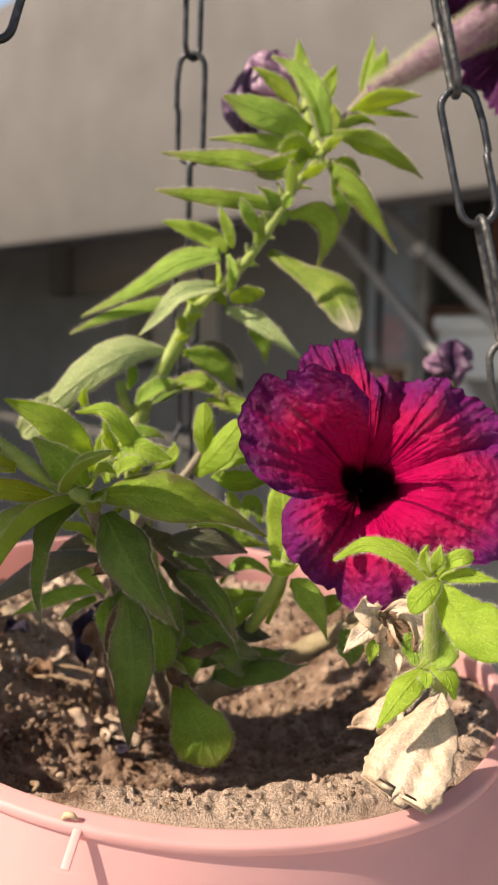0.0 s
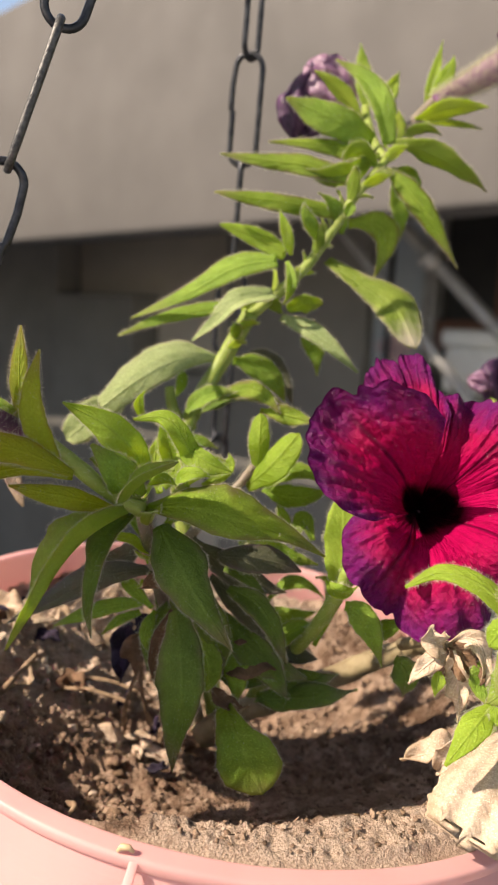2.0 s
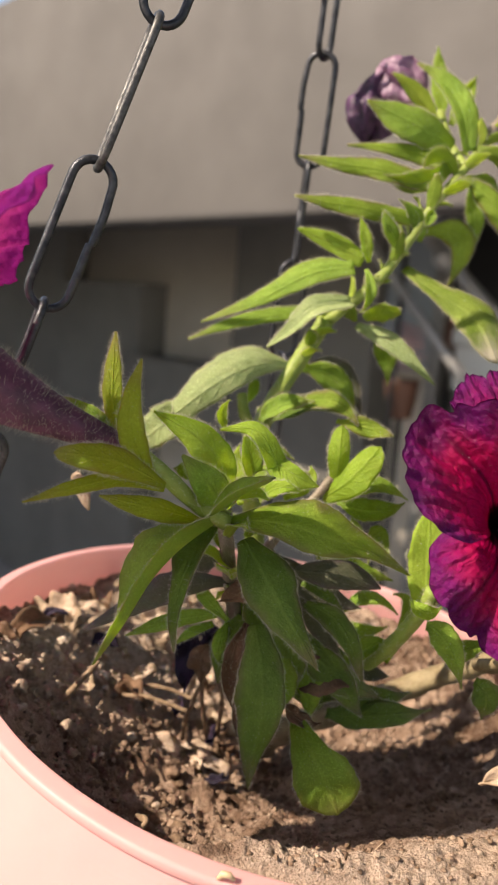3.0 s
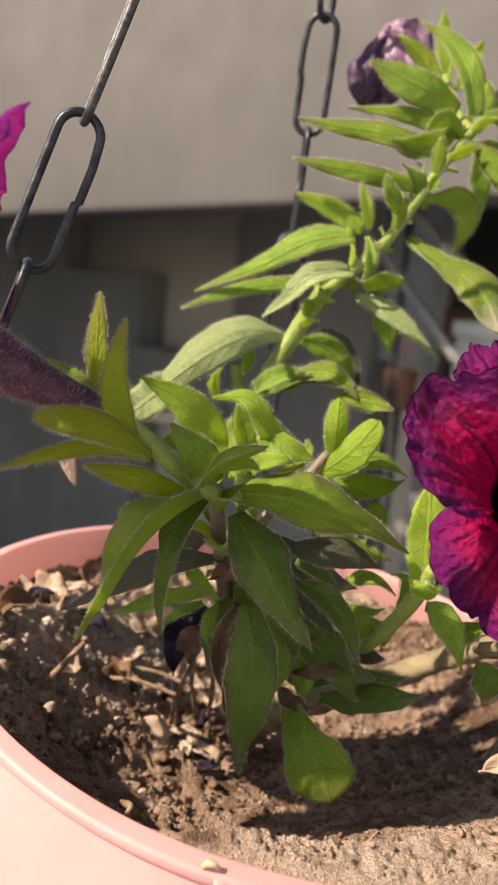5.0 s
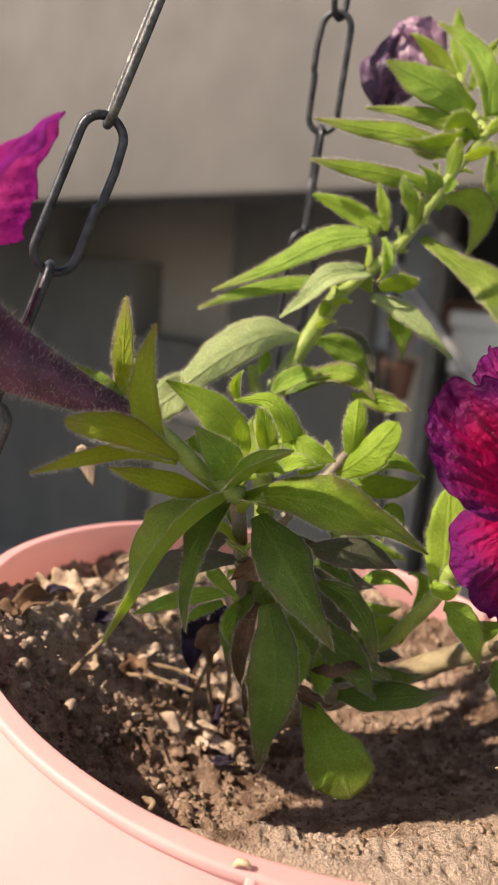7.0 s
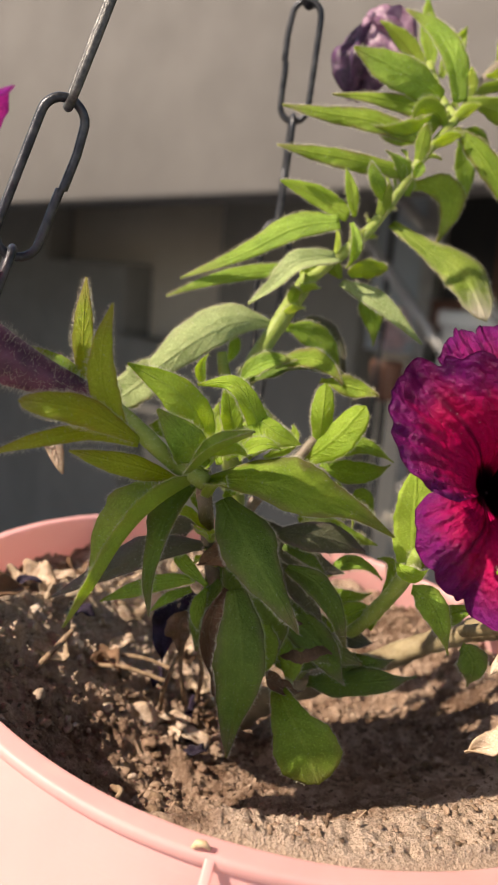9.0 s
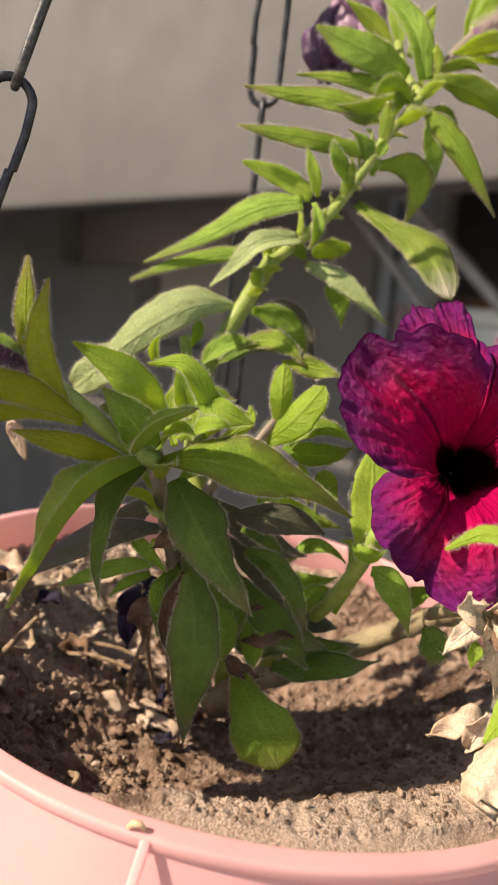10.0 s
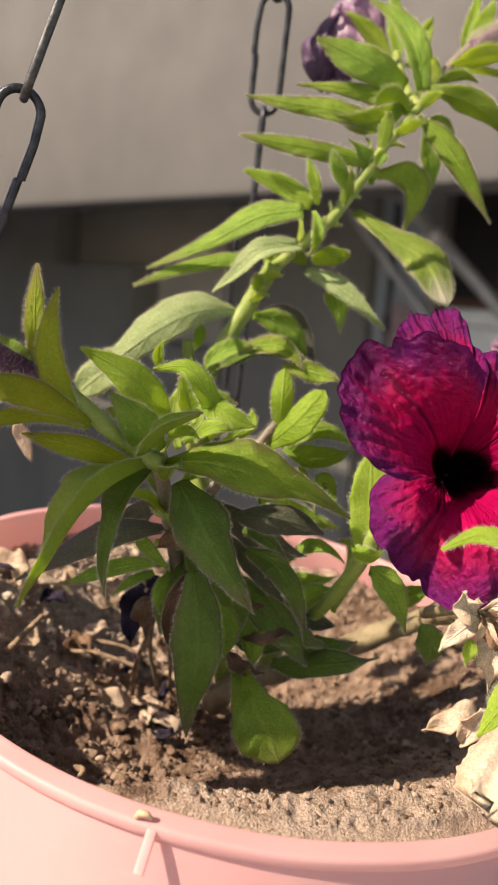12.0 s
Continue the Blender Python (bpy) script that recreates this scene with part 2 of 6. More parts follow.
def clod_material():
    n = Nodes("soil_clod")
    shift = n.add("ShaderNodeNewGeometry").outputs["Random Per Island"]
    colour = n.ramp(shift, [(0.0, (0.10, 0.062, 0.040)), (0.4, (0.20, 0.128, 0.092)), (0.85, (0.33, 0.23, 0.17)), (1.0, (0.54, 0.43, 0.34))])
    colour = n.mix(n.span(n.noise(700, 5), 0.35, 0.7, 0.0, 0.45), colour, (0.40, 0.28, 0.19))
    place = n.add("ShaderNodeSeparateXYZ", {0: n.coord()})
    # Crumbs get the same painted back-left brightening over their litter tone.
    sunny_litter = n.math("SUBTRACT", place.outputs[1], n.math("MULTIPLY", place.outputs[0], 0.9))
    colour = n.mix(n.span(sunny_litter, 0.030, 0.075, 0.0, 0.7), colour, n.mix(shift, (0.34, 0.25, 0.19), (0.72, 0.59, 0.47)))
    n.put("Base Color", colour)
    n.put("Roughness", 0.95)
    n.put("Specular IOR Level", 0.15)
    n.put("Normal", n.bump(n.noise(1100, 5, 0.7), 0.9, 0.0009))
    return n.mat


def pot_material():
    n = Nodes("pink_plastic")
    haze = n.noise(34, 5, 0.6)
    dust = n.noise(420, 5, 0.7)
    colour = n.mix(n.span(haze, 0.3, 0.7), (0.73, 0.405, 0.405), (0.77, 0.445, 0.44))
    colour = n.mix(n.span(dust, 0.60, 0.80, 0.0, 0.35), colour, (0.78, 0.62, 0.56))
    scratch = n.add("ShaderNodeTexNoise", {"Scale": 60.0, "Detail": 3.0, "Vector": n.add("ShaderNodeMapping", {"Vector": n.coord(), "Scale": (1.0, 1.0, 14.0)}).outputs[0]}).outputs["Fac"]
    colour = n.mix(n.span(scratch, 0.66, 0.74, 0.0, 0.3), colour, (0.78, 0.56, 0.50))
    n.put("Base Color", colour)
    n.put("Roughness", n.span(dust, 0.3, 0.7, 0.42, 0.58))
    n.put("Normal", n.bump(n.math("ADD", haze, n.math("MULTIPLY", scratch, 0.3)), 0.12, 0.001))
    n.thin((0.97, 0.68, 0.63), 0.36)
    return n.mat


def petal_material(name, heart, body, rim, vein_colour, through, rim_from=0.60, share=0.36):
    """Petal: heart to rim by the petal's own radius, radial veins, crinkle."""
    n = Nodes(name)
    uv = n.add("ShaderNodeSeparateXYZ", {0: n.add("ShaderNodeUVMap", uv_map="leaf").outputs[0]})
    turn, out = uv.outputs[0], uv.outputs[1]
    wobble = n.math("MULTIPLY", n.math("SUBTRACT", n.noise(80, 5, 0.65), 0.5), 0.5)
    far = n.math("ADD", out, wobble)
    colour = n.mix(n.span(n.math("ADD", out, n.math("MULTIPLY", wobble, 0.12)), 0.17, 0.25), heart, body)
    colour = n.mix(n.span(far, rim_from, 0.98), colour, rim)
    blotch = n.noise(120, 5, 0.65)
    colour = n.mix(n.span(blotch, 0.42, 0.75, 0.0, 0.35), colour, tuple(c * 0.45 for c in body))
    ray = n.math("ADD", n.math("MULTIPLY", turn, 40.0), n.math("MULTIPLY", n.noise(150, 3), 1.6))
    vein = n.span(n.math("ABSOLUTE", n.math("SUBTRACT", n.math("FRACT", ray), 0.5)), 0.0, 0.12, 1.0, 0.0)
    main = n.span(n.math("ABSOLUTE", n.math("SUBTRACT", n.math("FRACT", n.math("MULTIPLY", turn, 5.0)), 0.5)), 0.0, 0.03, 1.0, 0.0)
    lines = n.math("MAXIMUM", n.math("MULTIPLY", vein, 0.18), n.math("MULTIPLY", main, 0.8))
    colour = n.mix(n.math("MULTIPLY", lines, n.span(out, 0.6, 0.95, 1.0, 0.2)), colour, vein_colour)
    glint = n.noise(1500, 3, 0.5)
    dust = n.math("MULTIPLY", n.span(n.noise(1900, 2, 0.5), 0.69, 0.74), n.span(n.noise(110, 3), 0.50, 0.62))
    colour = n.mix(n.math("MULTIPLY", dust, 0.7), colour, (0.55, 0.42, 0.45))
    n.put("Base Color", colour)
    n.put("Roughness", n.span(glint, 0.35, 0.7, 0.30, 0.52))
    n.put("Specular IOR Level", n.span(out, 0.35, 0.9, 0.02, 0.20))
    n.put("Sheen Weight", 0.0)
    n.put("Sheen Roughness", 0.4)
    n.put("Sheen Tint", (0.8, 0.35, 0.75, 1.0))
    crinkle = n.add("ShaderNodeTexVoronoi", {"Vector": n.coord(), "Scale": 520.0}, feature="SMOOTH_F1")
    lumps = n.noise(700, 5, 0.7)
    fold = n.add("ShaderNodeTexNoise", {"Scale": 1.0, "Detail": 4.0, "Vector": n.add("ShaderNodeCombineXYZ", {0: n.math("MULTIPLY", turn, 170.0), 1: n.math("MULTIPLY", out, 9.0)}).outputs[0]}).outputs["Fac"]
    relief = n.math("ADD", n.math("MULTIPLY", crinkle.outputs["Distance"], n.span(out, 0.3, 0.8, -0.25, -0.9)), n.math("ADD", n.math("ADD", n.math("MULTIPLY", fold, 0.4), n.math("MULTIPLY", lumps, n.span(out, 0.3, 0.9, 0.3, 0.8))), n.math("MULTIPLY", lines, -0.5)))
    normal = n.bump(relief, 1.0, 0.0015)
    n.put("Normal", normal)
    n.thin(n.mix(n.span(out, 0.17, 0.26), heart, n.mix(n.span(far, rim_from, 1.0, 0.0, 0.6), through, rim)), share, normal)
    return n.mat


PETAL = petal_material("crimson_petal", (0.004, 0.0004, 0.0012), (0.33, 0.0030, 0.058), (0.115, 0.003, 0.095), (0.06, 0.002, 0.018), (0.50, 0.003, 0.07), 0.58, 0.08)
PETAL_BACK = petal_material("petal_back", (0.10, 0.02, 0.06), (0.30, 0.03, 0.14), (0.22, 0.03, 0.22), (0.10, 0.01, 0.07), (0.9, 0.35, 0.5), share=0.5)
PETAL_PINK = petal_material("magenta_petal", (0.14, 0.004, 0.05), (0.55, 0.015, 0.23), (0.32, 0.012, 0.32), (0.20, 0.005, 0.14), (0.95, 0.32, 0.62), 0.7, 0.66)
PETAL_DARK = petal_material("dark_purple_petal", (0.03, 0.005, 0.015), (0.075, 0.012, 0.05), (0.09, 0.015, 0.09), (0.02, 0.003, 0.012), (0.5, 0.08, 0.3), share=0.2)
TUBE_DARK = plain("dark_flower_tube", (0.048, 0.011, 0.028), (0.13, 0.034, 0.070), 200, 0.45, 1200, 0.5, share=0.15, through=(0.15, 0.02, 0.1))
TUBE_MAUVE = plain("mauve_flower_tube", (0.15, 0.06, 0.14), (0.42, 0.27, 0.37), 420, 0.45, 1200, 0.5, share=0.3, through=(0.5, 0.2, 0.4))
INK_PURPLE = plain("withered_purple", (0.018, 0.008, 0.026), (0.11, 0.045, 0.115), 330, 0.5, 900, 0.8, share=0.15, through=(0.2, 0.05, 0.2))
THROAT = plain("dark_throat", (0.012, 0.001, 0.006), (0.03, 0.003, 0.012), 200, 0.6)
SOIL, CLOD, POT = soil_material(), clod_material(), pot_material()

# plain surfaces of the yard behind
CONCRETE_BEIGE = plain("beige_render", (0.106, 0.100, 0.097), (0.126, 0.119, 0.115), 1.6, 0.85, 40, 0.15, distance=0.004)
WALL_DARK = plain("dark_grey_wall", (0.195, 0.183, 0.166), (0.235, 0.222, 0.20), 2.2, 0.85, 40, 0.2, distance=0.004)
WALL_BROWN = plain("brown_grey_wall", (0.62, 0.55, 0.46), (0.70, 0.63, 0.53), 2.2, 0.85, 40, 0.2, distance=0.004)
PANEL_BLUE = plain("blue_grey_panel", (0.30, 0.35, 0.39), (0.36, 0.41, 0.45), 2.0, 0.5, 40, 0.1)
DOOR_BLACK = plain("black_door", (0.02, 0.02, 0.022), (0.035, 0.033, 0.03), 3.0, 0.4, 60, 0.1)
WOOD_RED = plain("red_brown_wood", (0.13, 0.055, 0.035), (0.20, 0.09, 0.055), 9.0, 0.55, 90, 0.3)
RAIL_STEEL = plain("grey_rail", (0.30, 0.29, 0.28), (0.42, 0.41, 0.39), 12.0, 0.4, 120, 0.2, metal=0.4)
WHITE_PAINT = plain("white_paint", (0.66, 0.68, 0.66), (0.76, 0.77, 0.75), 4.0, 0.35, 90, 0.1)
FLOOR_TILE = plain("yard_floor", (0.22, 0.212, 0.20), (0.28, 0.268, 0.255), 3.0, 0.8, 60, 0.3, distance=0.003)


# ---------------------------------------------------------------- building blocks
def mesh_of(name, verts, faces, mats, slots=None, uvs=None, smooth=True):
    me = bpy.data.meshes.new(name)
    me.from_pydata([tuple(v) for v in verts], [], faces)
    for m in mats:
        me.materials.append(m)
    if slots is not None:
        me.polygons.foreach_set("material_index", slots)
    if smooth:
        me.polygons.foreach_set("use_smooth", [True] * len(me.polygons))
    if uvs is not None:
        layer = me.uv_layers.new(name="leaf")
        flat = np.empty(len(me.loops), dtype=np.int32)
        me.loops.foreach_get("vertex_index", flat)
        layer.data.foreach_set("uv", np.asarray(uvs, dtype=np.float32)[flat].ravel())
    me.update()
    return me


def part_mesh(name, me, parent, label=""):
    ob = new(name, me)
    ob.parent = parent
    if label:
        ob["label"] = label
    return ob


def part(name, bm, material, parent, label=""):
    me = bpy.data.meshes.new(name)
    bm.to_mesh(me)
    bm.free()
    me.materials.append(material)
    me.polygons.foreach_set("use_smooth", [True] * len(me.polygons))
    ob = new(name, me)
    if parent is not None:
        ob.parent = parent
    if label:
        ob["label"] = label
    return ob


def thing(name, label, category, place=(0, 0, 0), group="", kind=""):
    ob = new(name)
    ob.location = place
    ob.empty_display_size = 0.01
    return tagged(ob, label, category, group, kind)


def bezier(b, m, t, n):
    """n+1 points on the curve that leaves b, passes m half-way and ends at t."""
    b, m, t = (np.array(p, dtype=float) for p in (b, m, t))
    c = 2 * m - 0.5 * (b + t)
    u = np.linspace(0, 1, n + 1)[:, None]
    return (1 - u) ** 2 * b + 2 * u * (1 - u) * c + u ** 2 * t


def unit(v):
    v = np.asarray(v, dtype=float)
    return v / (np.linalg.norm(v, axis=-1, keepdims=True) + 1e-12)


def frames_along(pts, normal):
    """Tangent, side and normal at each point of a curve."""
    tan = unit(np.gradient(pts, axis=0))
    side = unit(np.cross(tan, np.broadcast_to(np.asarray(normal, dtype=float), tan.shape)))
    return tan, side, unit(np.cross(side, tan))


def hair_mesh(name, roots, ways, length, rng, thick=0.000022):
    """Fine tapered hairs, joined into one mesh."""
    p = np.asarray(roots, dtype=float)
    n = len(p)
    l = (length * rng.uniform(0.45, 1.25, n))[:, None]
    w = unit(np.asarray(ways, dtype=float) + rng.normal(0, 0.28, (n, 3)))
    a = unit(np.cross(w, (0.3, 0.5, 0.8)))
    b = np.cross(w, a)
    bend = rng.normal(0, 0.12, (n, 3)) * l
    rings = []
    for s, r in ((0.0, thick), (0.55, thick * 0.75)):
        for q in range(3):
            ang = q * 2.0944
            rings.append(p + w * l * s + bend * s * s + (a * math.cos(ang) + b * math.sin(ang)) * r)
    rings.append(p + w * l + bend)
    verts = np.stack(rings, axis=1).reshape(-1, 3)
    tris = []
    for q in range(3):
        r = (q + 1) % 3
        tris += [(q, r, 3 + r), (q, 3 + r, 3 + q), (3 + q, 3 + r, 6)]
    tris = (np.arange(n)[:, None, None] * 7 + np.array(tris)[None]).reshape(-1, 3)
    me = bpy.data.meshes.new(name)
    me.vertices.add(len(verts))
    me.vertices.foreach_set("co", verts.astype(np.float32).ravel())
    me.loops.add(tris.size)
    me.loops.foreach_set("vertex_index", tris.astype(np.int32).ravel())
    me.polygons.add(len(tris))
    me.polygons.foreach_set("loop_start", np.arange(0, tris.size, 3, dtype=np.int32))
    me.materials.append(HAIR)
    me.update(calc_edges=True)
    return me


LEAF_COUNT = [0]


def even(values, f):
    """A smooth curve through evenly spaced values, f from 0 to 1."""
    x = f * (len(values) - 1)
    k = min(int(x), len(values) - 2)
    x -= k
    p1, p2 = values[k], values[k + 1]
    p0 = values[k - 1] if k else 2 * p1 - p2
    p3 = values[k + 2] if k + 2 < len(values) else 2 * p2 - p1
    return 0.5 * (2 * p1 + (p2 - p0) * x + (2 * p0 - 5 * p1 + 4 * p2 - p3) * x * x + (3 * p1 - p0 - 3 * p2 + p3) * x ** 3)


def skin(plant, kind, P, U, V, side, nor, tan, rng, hairs, name, label, thick):
    """Closes a grid of points into a thin blade with downy margins; P[i, j]: i along the rib, j across."""
    length, cross = P.shape[0] - 1, P.shape[1] - 1
    face = unit(np.cross(np.gradient(P, axis=0), np.gradient(P, axis=1)))
    if (face[:, cross // 2] * nor).sum() < 0:
        face = -face
    body = (1 - 0.75 * V ** 2)[..., None] * thick * 0.5 + 0.00006
    top, low = P + face * body, P - face * body * 1.3
    w = cross + 1
    n = (length + 1) * w
    verts = np.concatenate([top.reshape(-1, 3), low.reshape(-1, 3)])
    faces, slots = [], []
    for i in range(length):
        for j in range(cross):
            q = i * w + j
            faces.append((q, q + w, q + w + 1, q + 1))
            slots.append(0)
            faces.append((n + q, n + q + 1, n + q + w + 1, n + q + w))
            slots.append(1)
    ring = [i * w for i in range(length + 1)] + [length * w + j for j in range(1, w)] + [i * w + cross for i in range(length - 1, -1, -1)] + list(range(cross - 1, 0, -1))
    for k in range(len(ring)):
        a, c = ring[k], ring[(k + 1) % len(ring)]
        faces.append((a, n + a, n + c, c))
        slots.append(0)
    uv = np.stack([U, V * 0.5 + 0.5], axis=-1).reshape(-1, 2)
    me = mesh_of(name, verts, faces, list(KINDS[kind]), slots, np.concatenate([uv, uv]))
    ob = part_mesh(name, me, plant, label)
    if hairs:
        roots, ways = [], []
        span_m = np.linalg.norm(np.diff(P[:, cross // 2], axis=0), axis=1).sum()
        for s in (0, cross):
            inner = 1 if s == 0 else cross - 1
            for _ in range(int(hairs * span_m * 9500)):
                f = rng.uniform(0.03, 0.995) * length
                i = min(int(f), length - 1)
                f -= i
                roots.append(P[i, s] * (1 - f) + P[i + 1, s] * f)
                ways.append(unit(P[i, s] - P[i, inner]) + face[i, s] * rng.normal(0, 0.35) + tan[i] * 0.25)
        for _ in range(int(hairs * span_m * 4200)):
            i, j = rng.integers(1, length), rng.integers(1, cross)
            roots.append(P[i, j])
            ways.append(face[i, j] * rng.choice((-1, 1)) + tan[i] * 0.2)
        part_mesh("leaf_hairs", hair_mesh("leaf_hairs", roots, ways, 0.00105, rng), ob)
    return ob


def frond(plant, kind, rib, left, right, normal, tilts, wave=0.08, hairs=1.0, blunt=0.0, ragged=0.0, pleat=0.0, fine=False, name="leaf", label="", steps=9, cross=12, thick=0.00035):
    """A blade along a rib of a few points; half widths (mm) at those points, each half tilted (degrees) towards the facing side."""
    LEAF_COUNT[0] += 1
    rng = np.random.default_rng(300 + LEAF_COUNT[0])
    if fine:
        steps, cross = 16, 30
    pts = smooth_curve(rib, steps)
    length = len(pts) - 1
    u = np.linspace(0, 1, length + 1)
    tan, side, nor = frames_along(pts, normal)
    half = [np.array([max(0.06, even(w, f)) for f in u]) / 1000 for w in (left, right)]
    if blunt:
        half = [h * np.sqrt(np.clip((1.0 - u) / blunt, 0.0004, 1.0) * (2 - np.clip((1.0 - u) / blunt, 0.0004, 1.0))) for h in half]
    wide = max(half[0].max(), half[1].max())
    v = np.linspace(-1, 1, cross + 1)
    U, V = np.meshgrid(u, v, indexing="ij")
    phase, beat = rng.uniform(0, 6.28), rng.uniform(9, 14)
    P = np.empty((length + 1, cross + 1, 3))
    for j, s in enumerate(v):
        k = 0 if s >= 0 else 1
        a = math.radians(tilts[k]) * min(1.0, 0.45 + 0.9 * abs(s))
        w = half[k] * abs(s) * (1 + abs(s) * (0.030 * np.sin(u * 27 + phase) + 0.022 * np.sin(u * 61 + 2 * phase)))
        lift = wave * wide * s * s * np.sin(u * beat + phase + (1.7 if s > 0 else 0.0)) * np.minimum(1, 6 * u)
        lift += 0.06 * half[k] * np.sin(u * 40 - abs(s) * 6) * abs(s) * (1 - s * s)
        lift -= 0.05 * wide * math.exp(-(s * 5) ** 2) * (1 - u)
        lift += pleat * math.cos(s * 9.5 + 0.6) * u * np.minimum(1, half[k] / (0.5 * wide))
        run = ragged * u ** 5 * (noise.noise(Vector((s * 4.5, phase, 0))) + 0.9 * noise.noise(Vector((s * 11, phase, 4))) - 0.3 * s * s)
        sign = 1 if k == 0 else -1
        P[:, j] = pts + (side * sign * math.cos(a) + nor * math.sin(a)) * w[:, None] + nor * lift[:, None] + tan * run[:, None]
    return skin(plant, kind, P, U, V, side, nor, tan, rng, hairs, name, label, thick)


def leaf(plant, kind, b, m, t, width, normal, fold=0.25, wave=0.13, peak=0.42, full=0.92, curl=0.0, hairs=1.0, name="leaf", label="", twist=0.0, length=26, cross=8, thick=0.00035, rough=0.0, neck=0.36):
    """A blade from its base b over m to its tip t, its face towards normal."""
    LEAF_COUNT[0] += 1
    rng = np.random.default_rng(100 + LEAF_COUNT[0])
    pts = bezier(b, m, t, length)
    u = np.linspace(0, 1, length + 1)
    tan, side, nor = frames_along(pts, normal)
    twist += rng.normal(0, 10)
    curl += rng.normal(0.05, 0.12)
    if twist:
        a = np.radians(twist) * u[:, None]
        side, nor = side * np.cos(a) + nor * np.sin(a), nor * np.cos(a) - side * np.sin(a)
    ea = full
    eb = full * (1 - peak) / peak
    prof = np.maximum(u, 1e-5) ** ea * np.maximum(1 - u, 1e-5) ** eb
    prof = prof / prof.max()
    prof = np.maximum(prof, neck * (1 - u) ** 2) * width * 0.5
    prof[-1] = width * 0.012
    v = np.linspace(-1, 1, cross + 1)
    phase, beat = rng.uniform(0, 6.28), rng.uniform(10, 15)
    skew = rng.uniform(-0.05, 0.05)
    U, V = np.meshgrid(u, v, indexing="ij")
    edge = 1 + 0.035 * np.sin(U * 27 + phase) * np.abs(V) + 0.03 * np.sin(U * 61 + 2 * phase) * np.abs(V)
    lat = (V + skew * (1 - V * V)) * prof[:, None] * edge
    lift = fold * np.abs(V) ** 1.4 * prof[:, None] - curl * V * V * prof[:, None]
    lift = lift + wave * prof.max() * V ** 2 * np.sin(U * beat + phase + (V > 0) * 1.7)
    lift = lift - 0.05 * prof.max() * np.exp(-(V * 5) ** 2) * (1 - U)
    lift = lift + 0.03 * prof.max() * np.sin(U * 34 - np.abs(V) * 5) * (1 - V * V) * (np.abs(V) > 0.05)
    P = pts[:, None, :] + side[:, None, :] * lat[..., None] + nor[:, None, :] * lift[..., None]
    if rough:
        for i in range(length + 1):
            for j in range(cross + 1):
                p = Vector(P[i, j] * 130)
                P[i, j] += nor[i] * noise.noise(p) * rough + side[i] * noise.noise(p + Vector((7, 3, 1))) * rough * 0.6
    return skin(plant, kind, P, U, V, side, nor, tan, rng, hairs, name, label, thick)


def tube(name, pts, radii, material, parent, label="", sides=12, hairs=0.0, hair_length=0.0012, bumps=0.0, caps=True):
    """A rod of changing thickness along a curve."""
    pts = np.asarray(pts, dtype=float)
    rng = np.random.default_rng(len(pts) * 7 + int(abs(pts[0, 0]) * 1e5))
    tan = unit(np.gradient(pts, axis=0))
    a = unit(np.cross(tan[0], (0.31, 0.17, 0.93)))
    sides_at = []
    for tg in tan:
        a = unit(a - tg * np.dot(a, tg))
        sides_at.append((a, np.cross(tg, a)))
    radii = np.interp(np.linspace(0, 1, len(pts)), np.linspace(0, 1, len(radii)), radii)
    verts, faces = [], []
    for i, p in enumerate(pts):
        for q in range(sides):
            ang = 2 * math.pi * q / sides
            d = sides_at[i][0] * math.cos(ang) + sides_at[i][1] * math.sin(ang)
            r = radii[i] * (1 + (bumps * noise.noise(Vector((p + d * radii[i]) * 260)) if bumps else 0))
            verts.append(p + d * r)
    for i in range(len(pts) - 1):
        for q in range(sides):
            r = (q + 1) % sides
            faces.append((i * sides + q, i * sides + r, (i + 1) * sides + r, (i + 1) * sides + q))
    if caps:
        faces.append(tuple(range(sides - 1, -1, -1)))
        faces.append(tuple((len(pts) - 1) * sides + q for q in range(sides)))
    ob = part_mesh(name, mesh_of(name, verts, faces, [material]), parent, label) if parent is not None else new(name, mesh_of(name, verts, faces, [material]))
    if hairs:
        roots, ways = [], []
        total = np.linalg.norm(np.diff(pts, axis=0), axis=1).sum()
        for _ in range(int(hairs * total * 9000)):
            i = rng.integers(0, len(pts) - 1)
            ang = rng.uniform(0, 6.283)
            d = sides_at[i][0] * math.cos(ang) + sides_at[i][1] * math.sin(ang)
            f = rng.uniform()
            roots.append(pts[i] * (1 - f) + pts[i + 1] * f + d * radii[i])
            ways.append(d)
        part_mesh("stem_hairs", hair_mesh("stem_hairs", roots, ways, hair_length, rng), ob)
    return ob


def smooth_curve(points, n=10):
    """A Catmull-Rom curve through a few points."""
    p = [np.array(q, dtype=float) for q in points]
    p = [2 * p[0] - p[1], *p, 2 * p[-1] - p[-2]]
    res = []
    for k in range(1, len(p) - 2):
        for s in np.linspace(0, 1, n, endpoint=False):
            res.append(0.5 * (2 * p[k] + (p[k + 1] - p[k - 1]) * s + (2 * p[k - 1] - 5 * p[k] + 4 * p[k + 1] - p[k + 2]) * s * s + (3 * p[k] - p[k - 1] - 3 * p[k + 1] + p[k + 2]) * s ** 3))
    res.append(p[-2])
    return np.array(res)


